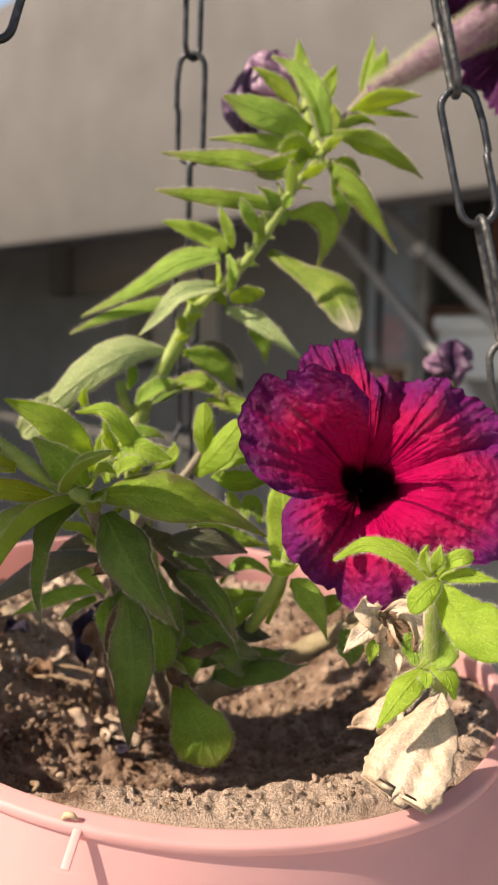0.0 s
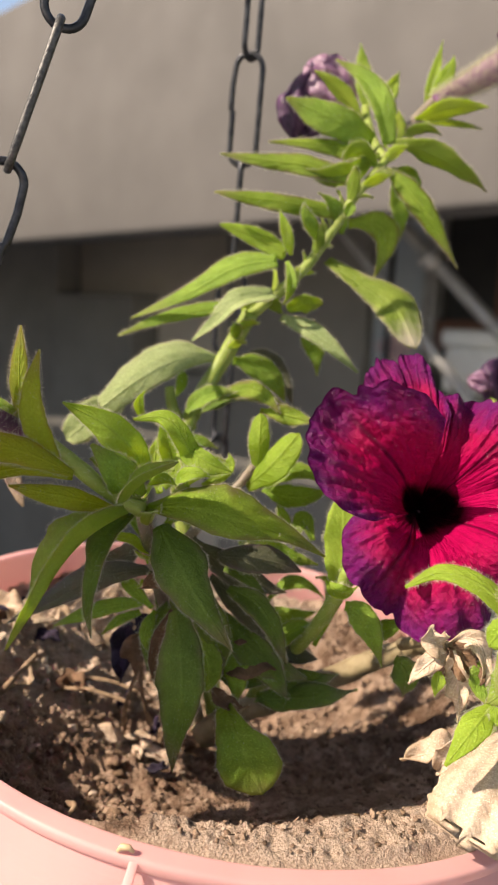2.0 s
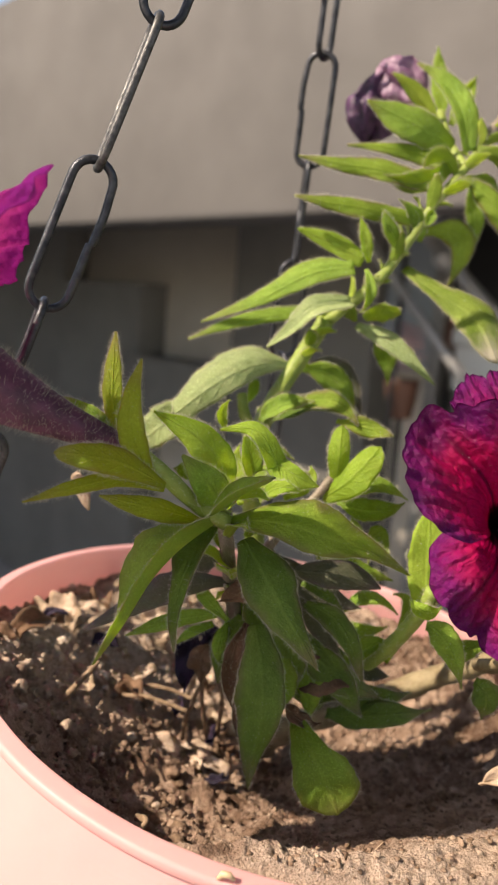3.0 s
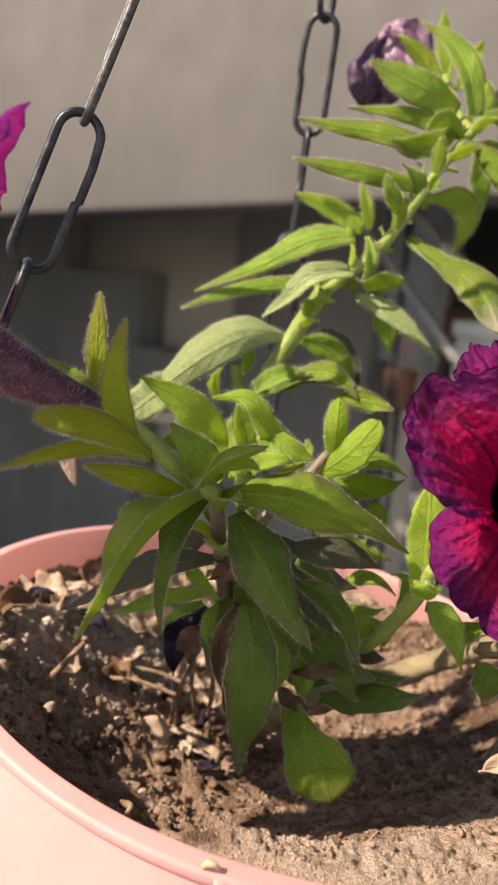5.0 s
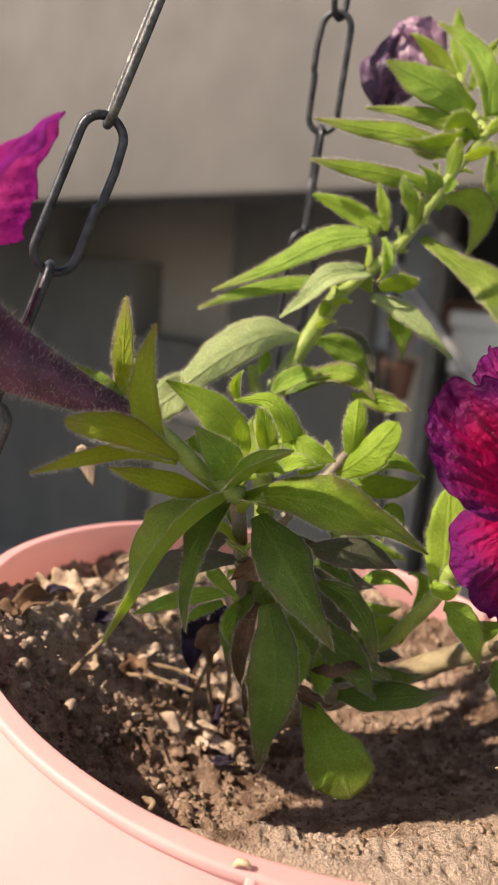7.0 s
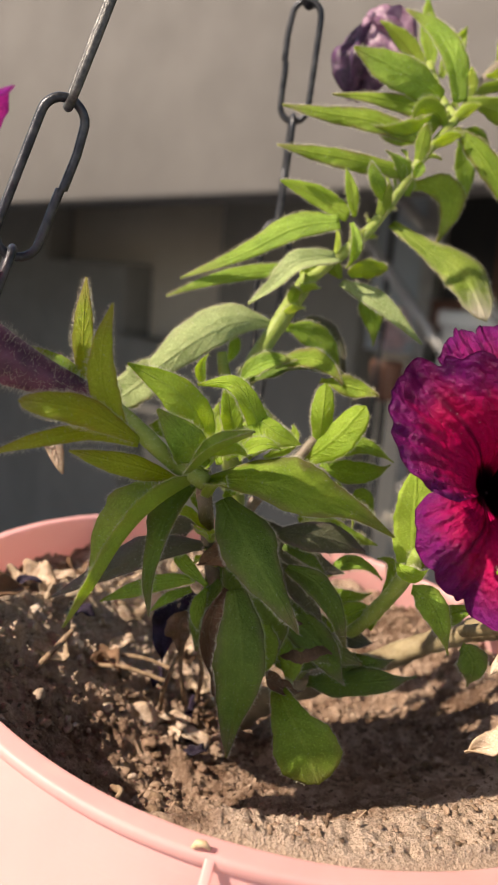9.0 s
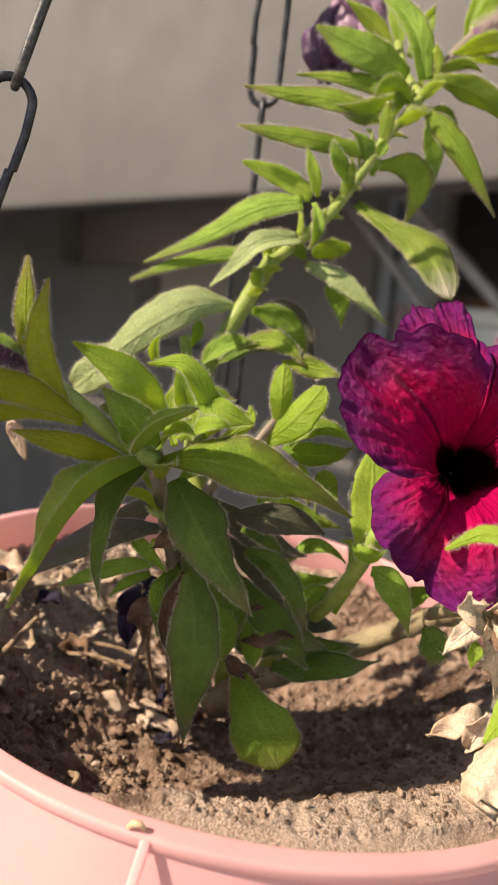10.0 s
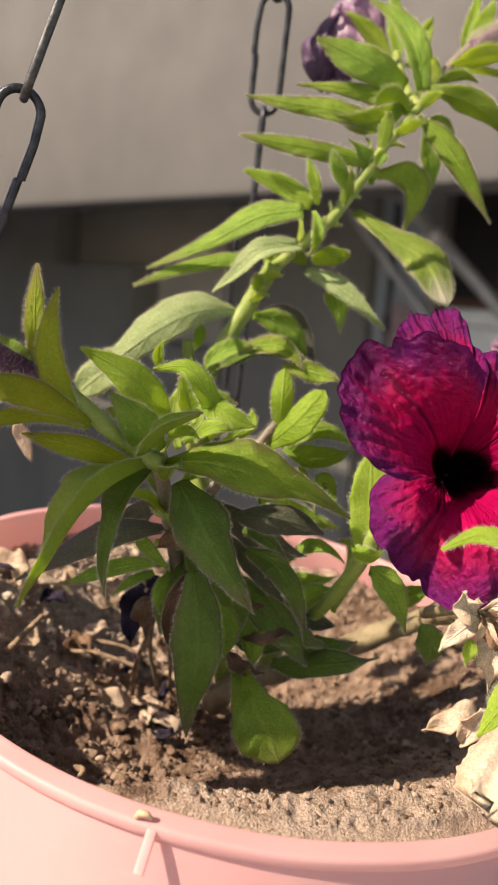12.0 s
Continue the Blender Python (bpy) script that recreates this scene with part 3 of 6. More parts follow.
def box(name, lo, hi, material, parent=None, bevel=0.004, label=""):
    bm = bmesh.new()
    bmesh.ops.create_cube(bm, size=1.0)
    lo, hi = Vector(lo), Vector(hi)
    for v in bm.verts:
        v.co = Vector([(lo[i] + hi[i]) / 2 + v.co[i] * (hi[i] - lo[i]) for i in range(3)])
    if bevel:
        bmesh.ops.bevel(bm, geom=bm.edges[:], offset=bevel, segments=2, affect="EDGES", profile=0.6)
    return part(name, bm, material, parent, label)


# ---------------------------------------------------------------- yard behind the pot
GROUND = -1.0
box_ground = bmesh.new()
bmesh.ops.create_grid(box_ground, x_segments=2, y_segments=2, size=150.0)
ground = part("ground", box_ground, FLOOR_TILE, None)
ground.location.z = GROUND
tagged(ground, "grey concrete yard floor reaching far", "floor", kind="structure")

# the building stands at 45 degrees to the view: local x along its front, y into it
YARD = Matrix.Rotation(radians(-45), 4, "Z")


def stand(ob, label, category, kind="structure"):
    ob.matrix_world = YARD
    return tagged(ob, label, category, kind=kind)


stand(box("wall_parapet", (-9.0, 1.853, 1.75), (1.2, 2.05, 2.90), CONCRETE_BEIGE, bevel=0.012), "beige rendered balcony parapet in the sun", "parapet")
stand(box("ceiling", (-9.0, 2.05, 2.10), (1.2, 3.2, 2.25), CONCRETE_BEIGE, bevel=0), "beige underside of the balcony slab", "ceiling")
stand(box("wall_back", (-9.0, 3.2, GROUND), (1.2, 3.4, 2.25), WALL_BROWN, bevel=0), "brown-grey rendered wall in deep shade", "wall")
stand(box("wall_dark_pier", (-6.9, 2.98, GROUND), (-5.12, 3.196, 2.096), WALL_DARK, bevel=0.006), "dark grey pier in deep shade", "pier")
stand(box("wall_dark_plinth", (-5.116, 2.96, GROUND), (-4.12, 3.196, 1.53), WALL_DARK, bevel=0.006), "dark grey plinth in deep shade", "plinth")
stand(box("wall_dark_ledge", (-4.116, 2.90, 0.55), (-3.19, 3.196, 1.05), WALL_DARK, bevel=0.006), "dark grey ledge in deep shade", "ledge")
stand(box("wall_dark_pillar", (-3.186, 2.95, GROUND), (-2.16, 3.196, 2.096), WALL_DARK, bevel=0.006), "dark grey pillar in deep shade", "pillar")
stand(box("wall_end", (1.2, 1.853, GROUND), (1.4, 3.4, 2.9), CONCRETE_BEIGE, bevel=0), "beige end wall", "wall")

# Out-of-view wall, added and sized only to put the porch in shade.
stand(box("wall_neighbour", (-14.0, -3.2, GROUND), (-2.30, -3.0, 6.91), CONCRETE_BEIGE, bevel=0), "unseen plain rendered wall added to keep the sun off the porch", "wall")

# Unseen slab added to dim the sky fill; the hanger rod ends in it.
slab = box("ceiling_slab", (-0.70, -3.0, 2.75), (1.50, 0.30, 2.90), CONCRETE_BEIGE, bevel=0.006)
tagged(slab, "unseen beige slab added overhead to cut sky light, holding the pot's rod", "ceiling", kind="structure")

door = thing("door_1", "black door in a grey frame with a red-brown wooden leaf beside it", "door", kind="structure")
door.matrix_world = YARD
box("side_panel", (-2.156, 3.02, 1.17), (-1.86, 3.15, 2.096), PANEL_BLUE, door, 0.006, "blue-grey panel")
box("frame", (-1.856, 2.98, GROUND), (-1.79, 3.15, 2.096), RAIL_STEEL, door, 0.006)
box("leaf_panel", (-1.786, 3.06, GROUND), (-1.50, 3.12, 2.096), DOOR_BLACK, door, 0.006)
box("wooden_leaf", (-1.496, 3.0, GROUND), (-0.9, 3.12, 2.096), WOOD_RED, door, 0.008, "red-brown wood")
box("threshold_board", (-1.786, 3.0, 1.30), (-1.50, 3.055, 1.44), WOOD_RED, door, 0.006, "red-brown wood")

chest = thing("storage_chest", "white painted chest on a dark plinth before the door", "chest")
chest.matrix_world = YARD
box("body", (-1.43, 2.5, 1.16), (-0.95, 2.88, 1.33), WHITE_PAINT, chest, 0.012)
box("lid", (-1.44, 2.48, 1.334), (-0.93, 2.9, 1.40), WHITE_PAINT, chest, 0.014)
box("plinth", (-1.43, 2.52, GROUND), (-0.95, 2.88, 1.156), WALL_DARK, chest, 0.012, "dark grey plinth")

railing = thing("stair_railing", "grey steel stair railing with two sloping bars", "railing")
railing.matrix_world = YARD


def bar(name, p, q, r, parent, material=RAIL_STEEL):
    return tube(name, np.linspace(np.array(p, dtype=float), np.array(q, dtype=float), 5), [r, r], material, parent, sides=14)


bar("lower_bar", (-2.06, 2.30, 2.02), (-0.78, 2.30, 0.74), 0.020, railing)
bar("upper_bar", (-1.86, 2.30, 2.06), (-0.60, 2.30, 0.96), 0.024, railing)
bar("post", (-1.60, 2.35, GROUND), (-1.60, 2.35, 1.80), 0.012, railing, DOOR_BLACK)
bar("post", (-0.80, 2.35, GROUND), (-0.80, 2.35, 1.12), 0.016, railing)
knob = bmesh.new()
bmesh.ops.create_uvsphere(knob, u_segments=20, v_segments=12, radius=0.042)
bmesh.ops.translate(knob, verts=knob.verts, vec=(-1.385, 2.275, 1.645))
part("joint_ball", knob, RAIL_STEEL, railing)


def potted_blossoms():
    rng = np.random.default_rng(31)
    plant = thing("potted_plant", "small pot of pale pink blossoms by the stair", "plant")
    plant.matrix_world = YARD
    body = smooth_curve([(-1.62, 2.45, 1.02), (-1.62, 2.45, 1.10), (-1.62, 2.45, 1.18)], 4)
    tube("pot", body, [0.05, 0.062, 0.07], WOOD_RED, plant, sides=20)
    bar("stand", (-1.62, 2.45, GROUND), (-1.62, 2.45, 1.018), 0.014, plant, DOOR_BLACK)
    verts, faces = [], []
    for _ in range(150):
        d = unit(rng.normal(0, 1, 3)) * rng.uniform(0.4, 1.0) * np.array((0.085, 0.085, 0.10))
        c = np.array((-1.62, 2.45, 1.31)) + d
        a = unit(np.cross(d, rng.normal(0, 1, 3)))
        b = unit(np.cross(a, d)) 
        k = len(verts)
        s = rng.uniform(0.012, 0.024)
        verts += [c - a * s, c - b * s * 0.7, c + a * s, c + b * s * 0.7, c + unit(d) * 0.006, c - unit(d) * 0.004]
        faces += [(k, k + 1, k + 4), (k + 1, k + 2, k + 4), (k + 2, k + 3, k + 4), (k + 3, k, k + 4), (k + 1, k, k + 5), (k + 2, k + 1, k + 5), (k + 3, k + 2, k + 5), (k, k + 3, k + 5)]
    blush = plain("pale_pink_blossom", (0.52, 0.34, 0.36), (0.66, 0.48, 0.48), 40, 0.6)
    tagged(part_mesh("blossoms", mesh_of("blossoms", verts, faces, [blush]), plant), kind="stuff")


potted_blossoms()

# ---------------------------------------------------------------- the hanging pot
RIM = Vector((0.0, 0.0, 1.30))
POT_LEAN = 8.17
pot = thing("hanging_pot", "pink plastic hanging flower pot on three dark steel chains", "flower pot", RIM)
pot.rotation_euler = (0, radians(POT_LEAN), 0)


def rim_height(x, y):
    return RIM.z - math.tan(radians(POT_LEAN)) * x


def lathe(name, profile, material, parent, turns=200, wobble=0.0, label=""):
    verts, faces = [], []
    n = len(profile)
    for i in range(turns):
        a = 2 * math.pi * i / turns
        for r, z in profile:
            k = 1 + wobble * noise.noise(Vector((math.cos(a) * 2.0, math.sin(a) * 2.0, z * 12)))
            verts.append((r * k * math.cos(a), r * k * math.sin(a), z + wobble * 0.05 * noise.noise(Vector((math.cos(a) * 4, math.sin(a) * 4, 5.0)))))
    for i in range(turns):
        j = (i + 1) % turns
        for k in range(n - 1):
            faces.append((i * n + k, j * n + k, j * n + k + 1, i * n + k + 1))
    return part_mesh(name, mesh_of(name, verts, faces, [material]), parent, label)


lathe("body", [(0.002, -0.1190), (0.092, -0.1190), (0.0965, -0.1165), (0.1062, -0.0945), (0.1128, -0.0600), (0.1139, -0.0420), (0.1126, -0.0280), (0.1098, -0.0150), (0.1056, -0.006), (0.1050, -0.0014), (0.1052, -0.0005), (0.1056, 0.0), (0.1060, 0.0), (0.1092, -0.0006), (0.1097, -0.0007), (0.1101, -0.0011), (0.1102, -0.0016), (0.1101, -0.0030), (0.1098, -0.0034), (0.1093, -0.0035), (0.1090, -0.0036), (0.1088, -0.0039), (0.1090, -0.0046), (0.1097, -0.0075), (0.1120, -0.0150), (0.1145, -0.0280), (0.1158, -0.0420), (0.1148, -0.0600), (0.1080, -0.0950), (0.0980, -0.1190), (0.0955, -0.1215), (0.002, -0.1215)], POT, pot, 220, 0.006)


def lug(angle):
    """Thin moulded strip standing off below the rim."""
    bm = bmesh.new()
    bmesh.ops.create_cube(bm, size=1.0)
    for v in bm.verts:
        out = 0.1099 if v.co.z > 0 else 0.1160
        v.co = Vector((v.co.x * 0.0021, v.co.y * 0.0008 - out, -0.0010 if v.co.z > 0 else -0.0070))
    bmesh.ops.bevel(bm, geom=bm.edges[:], offset=0.0003, segments=2, affect="EDGES", profile=0.6)
    bmesh.ops.rotate(bm, verts=bm.verts, cent=(0, 0, 0), matrix=Matrix.Rotation(angle, 3, "Z"))
    return part("rim_tab", bm, POT, pot)


lug(radians(-9.8))
lug(radians(108.8))
lug(radians(-131.2))


def link_mesh(material, seed, inner=0.040, wide=0.0136, wire=0.00122):
    """One welded chain link, long axis on z, with a small step at its weld."""
    r = wide / 2 - wire
    h = inner / 2 + wire - r
    path = []
    for k in range(13):
        a = math.pi * k / 12
        path.append((r * math.cos(a), h + r * math.sin(a)))
    path += [(-r, h * s) for s in (0.6, 0.2, 0.0, -0.02, -0.3, -0.7)]
    for k in range(13):
        a = math.pi + math.pi * k / 12
        path.append((r * math.cos(a), -h + r * math.sin(a)))
    path += [(r, -h * s) for s in (0.7, 0.3, 0.0, -0.3, -0.7)]
    n, sides = len(path), 10
    verts, faces = [], []
    for i, (x, z) in enumerate(path):
        (xa, za), (xb, zb) = path[i - 1], path[(i + 1) % n]
        t = Vector((xb - xa, 0, zb - za)).normalized()
        o = Vector((t.z, 0, -t.x))
        step = 0.0007 if 13 <= i <= 15 else 0.0
        for q in range(sides):
            a = 2 * math.pi * q / sides
            k = wire * (1 + 0.07 * noise.noise(Vector((x * 500 + seed, q * 0.9, z * 300))))
            p = Vector((x - step, 0, z)) + o * math.cos(a) * k + Vector((0, 1, 0)) * math.sin(a) * k
            verts.append(p)
    for i in range(n):
        j = (i + 1) % n
        for q in range(sides):
            s = (q + 1) % sides
            faces.append((i * sides + q, i * sides + s, j * sides + s, j * sides + q))
    return mesh_of("link", verts, faces, [material])


LINKS = [link_mesh(STEEL, 0.0), link_mesh(STEEL_WORN, 5.0), link_mesh(STEEL, 9.0)]


def chain(joint, way, below, above, roll, tints, turn=90.0):
    """Links along a straight line that has a joint at the given place."""
    parent = new("chain")
    parent.parent = pot
    parent.matrix_parent_inverse = Matrix.LocRotScale(RIM, Euler((0, radians(POT_LEAN), 0)), None).inverted()
    parent["label"] = "dark steel chain of long welded links"
    way = Vector(way).normalized()
    base = way.to_track_quat("Z", "Y").to_matrix().to_4x4()
    for k in range(-below, above):
        ob = new("link", LINKS[tints[k % len(tints)]])
        ob.parent = parent
        centre = Vector(joint) + way * (k + 0.5) * 0.0404
        ob.matrix_basis = Matrix.Translation(centre) @ base @ pose(0, 0, 0, 0, 0, roll + turn * k)
    return parent


# place of one joint, direction upwards
chain((-0.0687, -0.0288, 1.4518), (0.339, 0.03, 0.94), 3, 7, 194, (1, 0, 2))
chain((-0.0047, 0.078, 1.5165), (0.05, -0.16, 0.98), 5, 6, 45, (0, 2, 0), 75)
chain((0.0834, -0.0050, 1.4805), (-0.22, 0.06, 0.97), 4, 6, 10, (1, 1, 0))

hanger = thing("hanger_hook", "dark steel ring and rod from which the pot hangs", "hook", (0.02, 0.02, 1.72))
ring = [(0.02 + 0.055 * math.cos(a), 0.02 + 0.055 * math.sin(a), 1.735) for a in np.linspace(0, 2 * math.pi, 40)]
ring_ob = tube("ring", ring, [0.002, 0.002], STEEL, None, caps=False)
ring_ob.parent, ring_ob.matrix_parent_inverse = hanger, Matrix.Translation((-0.02, -0.02, -1.72))
for a in (0.5, 2.6, 4.7):
    w = tube("wire", np.linspace((0.02 + 0.055 * math.cos(a), 0.02 + 0.055 * math.sin(a), 1.735), (0.02, 0.02, 1.95), 4), [0.0012, 0.0012], STEEL, None, sides=8)
    w.parent, w.matrix_parent_inverse = hanger, Matrix.Translation((-0.02, -0.02, -1.72))
rod = tube("rod", np.linspace((0.02, 0.02, 1.945), (0.02, 0.02, 2.752), 4), [0.003, 0.003], STEEL, None, sides=8)
rod.parent, rod.matrix_parent_inverse = hanger, Matrix.Translation((-0.02, -0.02, -1.72))


# ---------------------------------------------------------------- soil
def soil_height(x, y, rough=True):
    r = math.hypot(x, y)
    z = rim_height(x, y) - 0.0475 + 0.030 * (r / 0.085) ** 2
    z -= 0.014 * math.exp(-((x + 0.045) ** 2 + (y + 0.058) ** 2) / 0.0013)
    z += 0.007 * math.exp(-((x + 0.090) ** 2 + (y - 0.012) ** 2) / 0.0013)
    if y < -0.03 and x > -0.045:
        z += 0.011 * math.exp(-((r - 0.097) / 0.016) ** 2) * min(1.0, (x + 0.045) / 0.03) * min(1.0, (-0.03 - y) / 0.03)
    z += 0.010 * math.exp(-((x - 0.030) ** 2 + (y + 0.056) ** 2) / 0.0016)
    z = min(z, rim_height(x, y) - 0.0015 - 0.015 * max(0.0, min(1.0, (y + 0.03) / 0.06)))
    if rough:
        p = Vector((x, y, 0.0))
        wild = 0.4 + 0.6 * max(0.0, min(1.0, (y + 0.075) * 12 - x * 8))
        z += 0.0034 * wild * noise.noise(p * 62)
        near = noise.voronoi(p * 210 + Vector((1.7, 0.4, 2.0)) + 0.5 * noise.noise_vector(p * 300))[0]
        z += 0.0034 * wild * (0.42 - near[0]) * (0.75 + noise.noise(p * 90 + Vector((5, 5, 5))))
        near = noise.voronoi(p * 620 + 0.6 * noise.noise_vector(p * 700))[0]
        z += 0.0016 * (0.4 - near[0]) * wild * wild
        z += 0.0030 * wild * (0.55 - abs(noise.noise(p * 120 + Vector((3, 1, 0)))))
        z += 0.0022 * (0.3 - abs(noise.noise(p * 230 + Vector((0, 0, 4))))) * (0.6 + wild)
        z += 0.0011 * (0.3 - abs(noise.noise(p * 520 + Vector((0, 6, 4)))))
        z += 0.0005 * noise.noise(p * 1000 + Vector((0, 2, 0)))
    if r > 0.100:
        z = min(z, rim_height(x, y) - 0.0010 - 0.5 * (r - 0.100))
    return z


def build_soil():
    step, lim = 0.0006, 0.1074
    n = int(2 * lim / step) + 1
    index, verts, faces = {}, [], []
    for i in range(n):
        for j in range(n):
            x, y = -lim + i * step, -lim + j * step
            if x * x + y * y < lim * lim:
                index[i, j] = len(verts)
                verts.append((x, y, soil_height(x, y)))
    for (i, j), k in index.items():
        if (i + 1, j) in index and (i, j + 1) in index and (i + 1, j + 1) in index:
            faces.append((k, index[i + 1, j], index[i + 1, j + 1], index[i, j + 1]))
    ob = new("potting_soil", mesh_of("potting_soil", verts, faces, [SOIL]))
    tagged(ob, "dry crumbly brown potting soil filling the pot", "soil", kind="stuff")


build_soil()


def build_clods():
    rng = np.random.default_rng(8)
    ico = bmesh.new()
    bmesh.ops.create_icosphere(ico, subdivisions=2, radius=1.0)
    base = np.array([v.co[:] for v in ico.verts])
    tris = [tuple(v.index for v in f.verts) for f in ico.faces]
    ico.free()
    verts, faces = [], []
    for _ in range(7000):
        a, r = rng.uniform(0, 6.283), 0.0995 * math.sqrt(rng.uniform())
        x, y = r * math.cos(a), r * math.sin(a)
        loose = y > -0.02 or x < -0.03
        if not loose and rng.uniform() < 0.5:
            continue
        s = rng.uniform(0.0002, 0.0007) if rng.uniform() < (0.90 if loose else 0.95) else rng.uniform(0.0007, (0.0021 if x < 0.0 else 0.0016) if loose else 0.0012)
        off = Vector(rng.uniform(0, 50, 3))
        lump = np.array([1 + 0.8 * noise.noise(Vector(b) * 1.3 + off) + 0.75 * noise.noise(Vector(b) * 3.3 + off) for b in base])[:, None]
        p = base * lump * s * np.array((rng.uniform(0.7, 1.4), rng.uniform(0.7, 1.3), rng.uniform(0.55, 0.95)))
        p += np.array((x, y, soil_height(x, y) + s * 0.25))
        k = len(verts)
        verts.extend(p)
        faces.extend(tuple(q + k for q in f) for f in tris)
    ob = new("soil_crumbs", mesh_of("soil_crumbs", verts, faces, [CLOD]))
    tagged(ob, "loose crumbs and clods of dry brown soil", "soil", kind="stuff")


build_clods()

# ---------------------------------------------------------------- the petunia
petunia = thing("petunia_plant", "hairy-leaved petunia with crimson and purple flowers rooted in the pot", "plant", (0, 0, 0))
shoot = thing("petunia_shoot", "bright young petunia side shoot rising from the soil", "plant", (0, 0, 0))


def stem(points, r0, r1, material=STEM, plant=petunia, hairs=1.0, label="", bumps=0.12):
    return tube("stem", smooth_curve(points, 8), [r0, r1], material, plant, label, sides=12, hairs=hairs, bumps=bumps)


stem([(-0.006, 0.013, 1.262), (-0.0085, 0.010, 1.280), (-0.0144, -0.0040, 1.3180), (-0.0190, -0.0060, 1.3480), (-0.0217, -0.0010, 1.3693), (-0.0175, 0.0080, 1.3823), (-0.0087, 0.0160, 1.3988), (0.0002, 0.0140, 1.4149)], 0.0034, 0.0028)
stem([(0.0002, 0.0140, 1.4140), (0.0164, 0.0180, 1.4290), (0.0265, 0.0240, 1.4431), (0.0347, 0.0280, 1.4564), (0.0464, 0.0360, 1.4715), (0.0534, 0.0440, 1.4822)], 0.0019, 0.0014)
stem([(0.0534, 0.0440, 1.4820), (0.060, 0.0465, 1.4900), (0.0662, 0.0480, 1.4960)], 0.0019, 0.0023, STEM_PURPLE, hairs=2.0)
stem([(-0.012, 0.011, 1.262), (-0.0160, 0.0050, 1.2850), (-0.0224, -0.0200, 1.3200), (-0.0262, -0.0380, 1.3480), (-0.0277, -0.0460, 1.3629)], 0.0022, 0.0020, STEM_PURPLE, hairs=1.4)
stem([(-0.0274, -0.0480, 1.3605), (-0.0358, -0.0550, 1.3673), (-0.0447, -0.0620, 1.3769), (-0.0522, -0.0630, 1.3821)], 0.0023, 0.0020, hairs=2.0)
stem([(0.002, 0.014, 1.262), (0.0075, 0.0060, 1.2810), (0.0140, -0.0100, 1.2985), (0.0223, -0.0300, 1.3190), (0.0286, -0.0420, 1.3364), (0.0307, -0.0450, 1.3448)], 0.0024, 0.0020, hairs=1.4)
stem([(-0.012, 0.008, 1.262), (0.0017, 0.0060, 1.2723), (0.0240, 0.0060, 1.2828), (0.0423, 0.0040, 1.2925), (0.0621, -0.0040, 1.3060), (0.066, -0.028, 1.318)], 0.0046, 0.0036, STEM_WOODY, hairs=0.0, label="thick woody old stem", bumps=0.3)
stem([(-0.0215, -0.0300, 1.3360), (-0.0135, -0.0280, 1.3500), (-0.0034, -0.0200, 1.3595), (0.0033, -0.0180, 1.3680)], 0.0018, 0.0013, STEM_PURPLE, hairs=2.0)
stem([(-0.0205, 0.0040, 1.3753), (-0.0246, 0.0040, 1.3821), (-0.0261, 0.0060, 1.3890)], 0.0022, 0.0016)
stem([(0.0454, 0.0360, 1.4706), (0.0422, 0.0500, 1.4815), (0.0410, 0.0660, 1.4958)], 0.0019, 0.0015)
stem([(0.072, -0.020, 1.270), (0.0745, -0.0500, 1.3000), (0.0677, -0.0700, 1.3189), (0.0645, -0.0780, 1.3349), (0.0632, -0.0850, 1.3493)], 0.0020, 0.0018, plant=shoot, hairs=2.5)


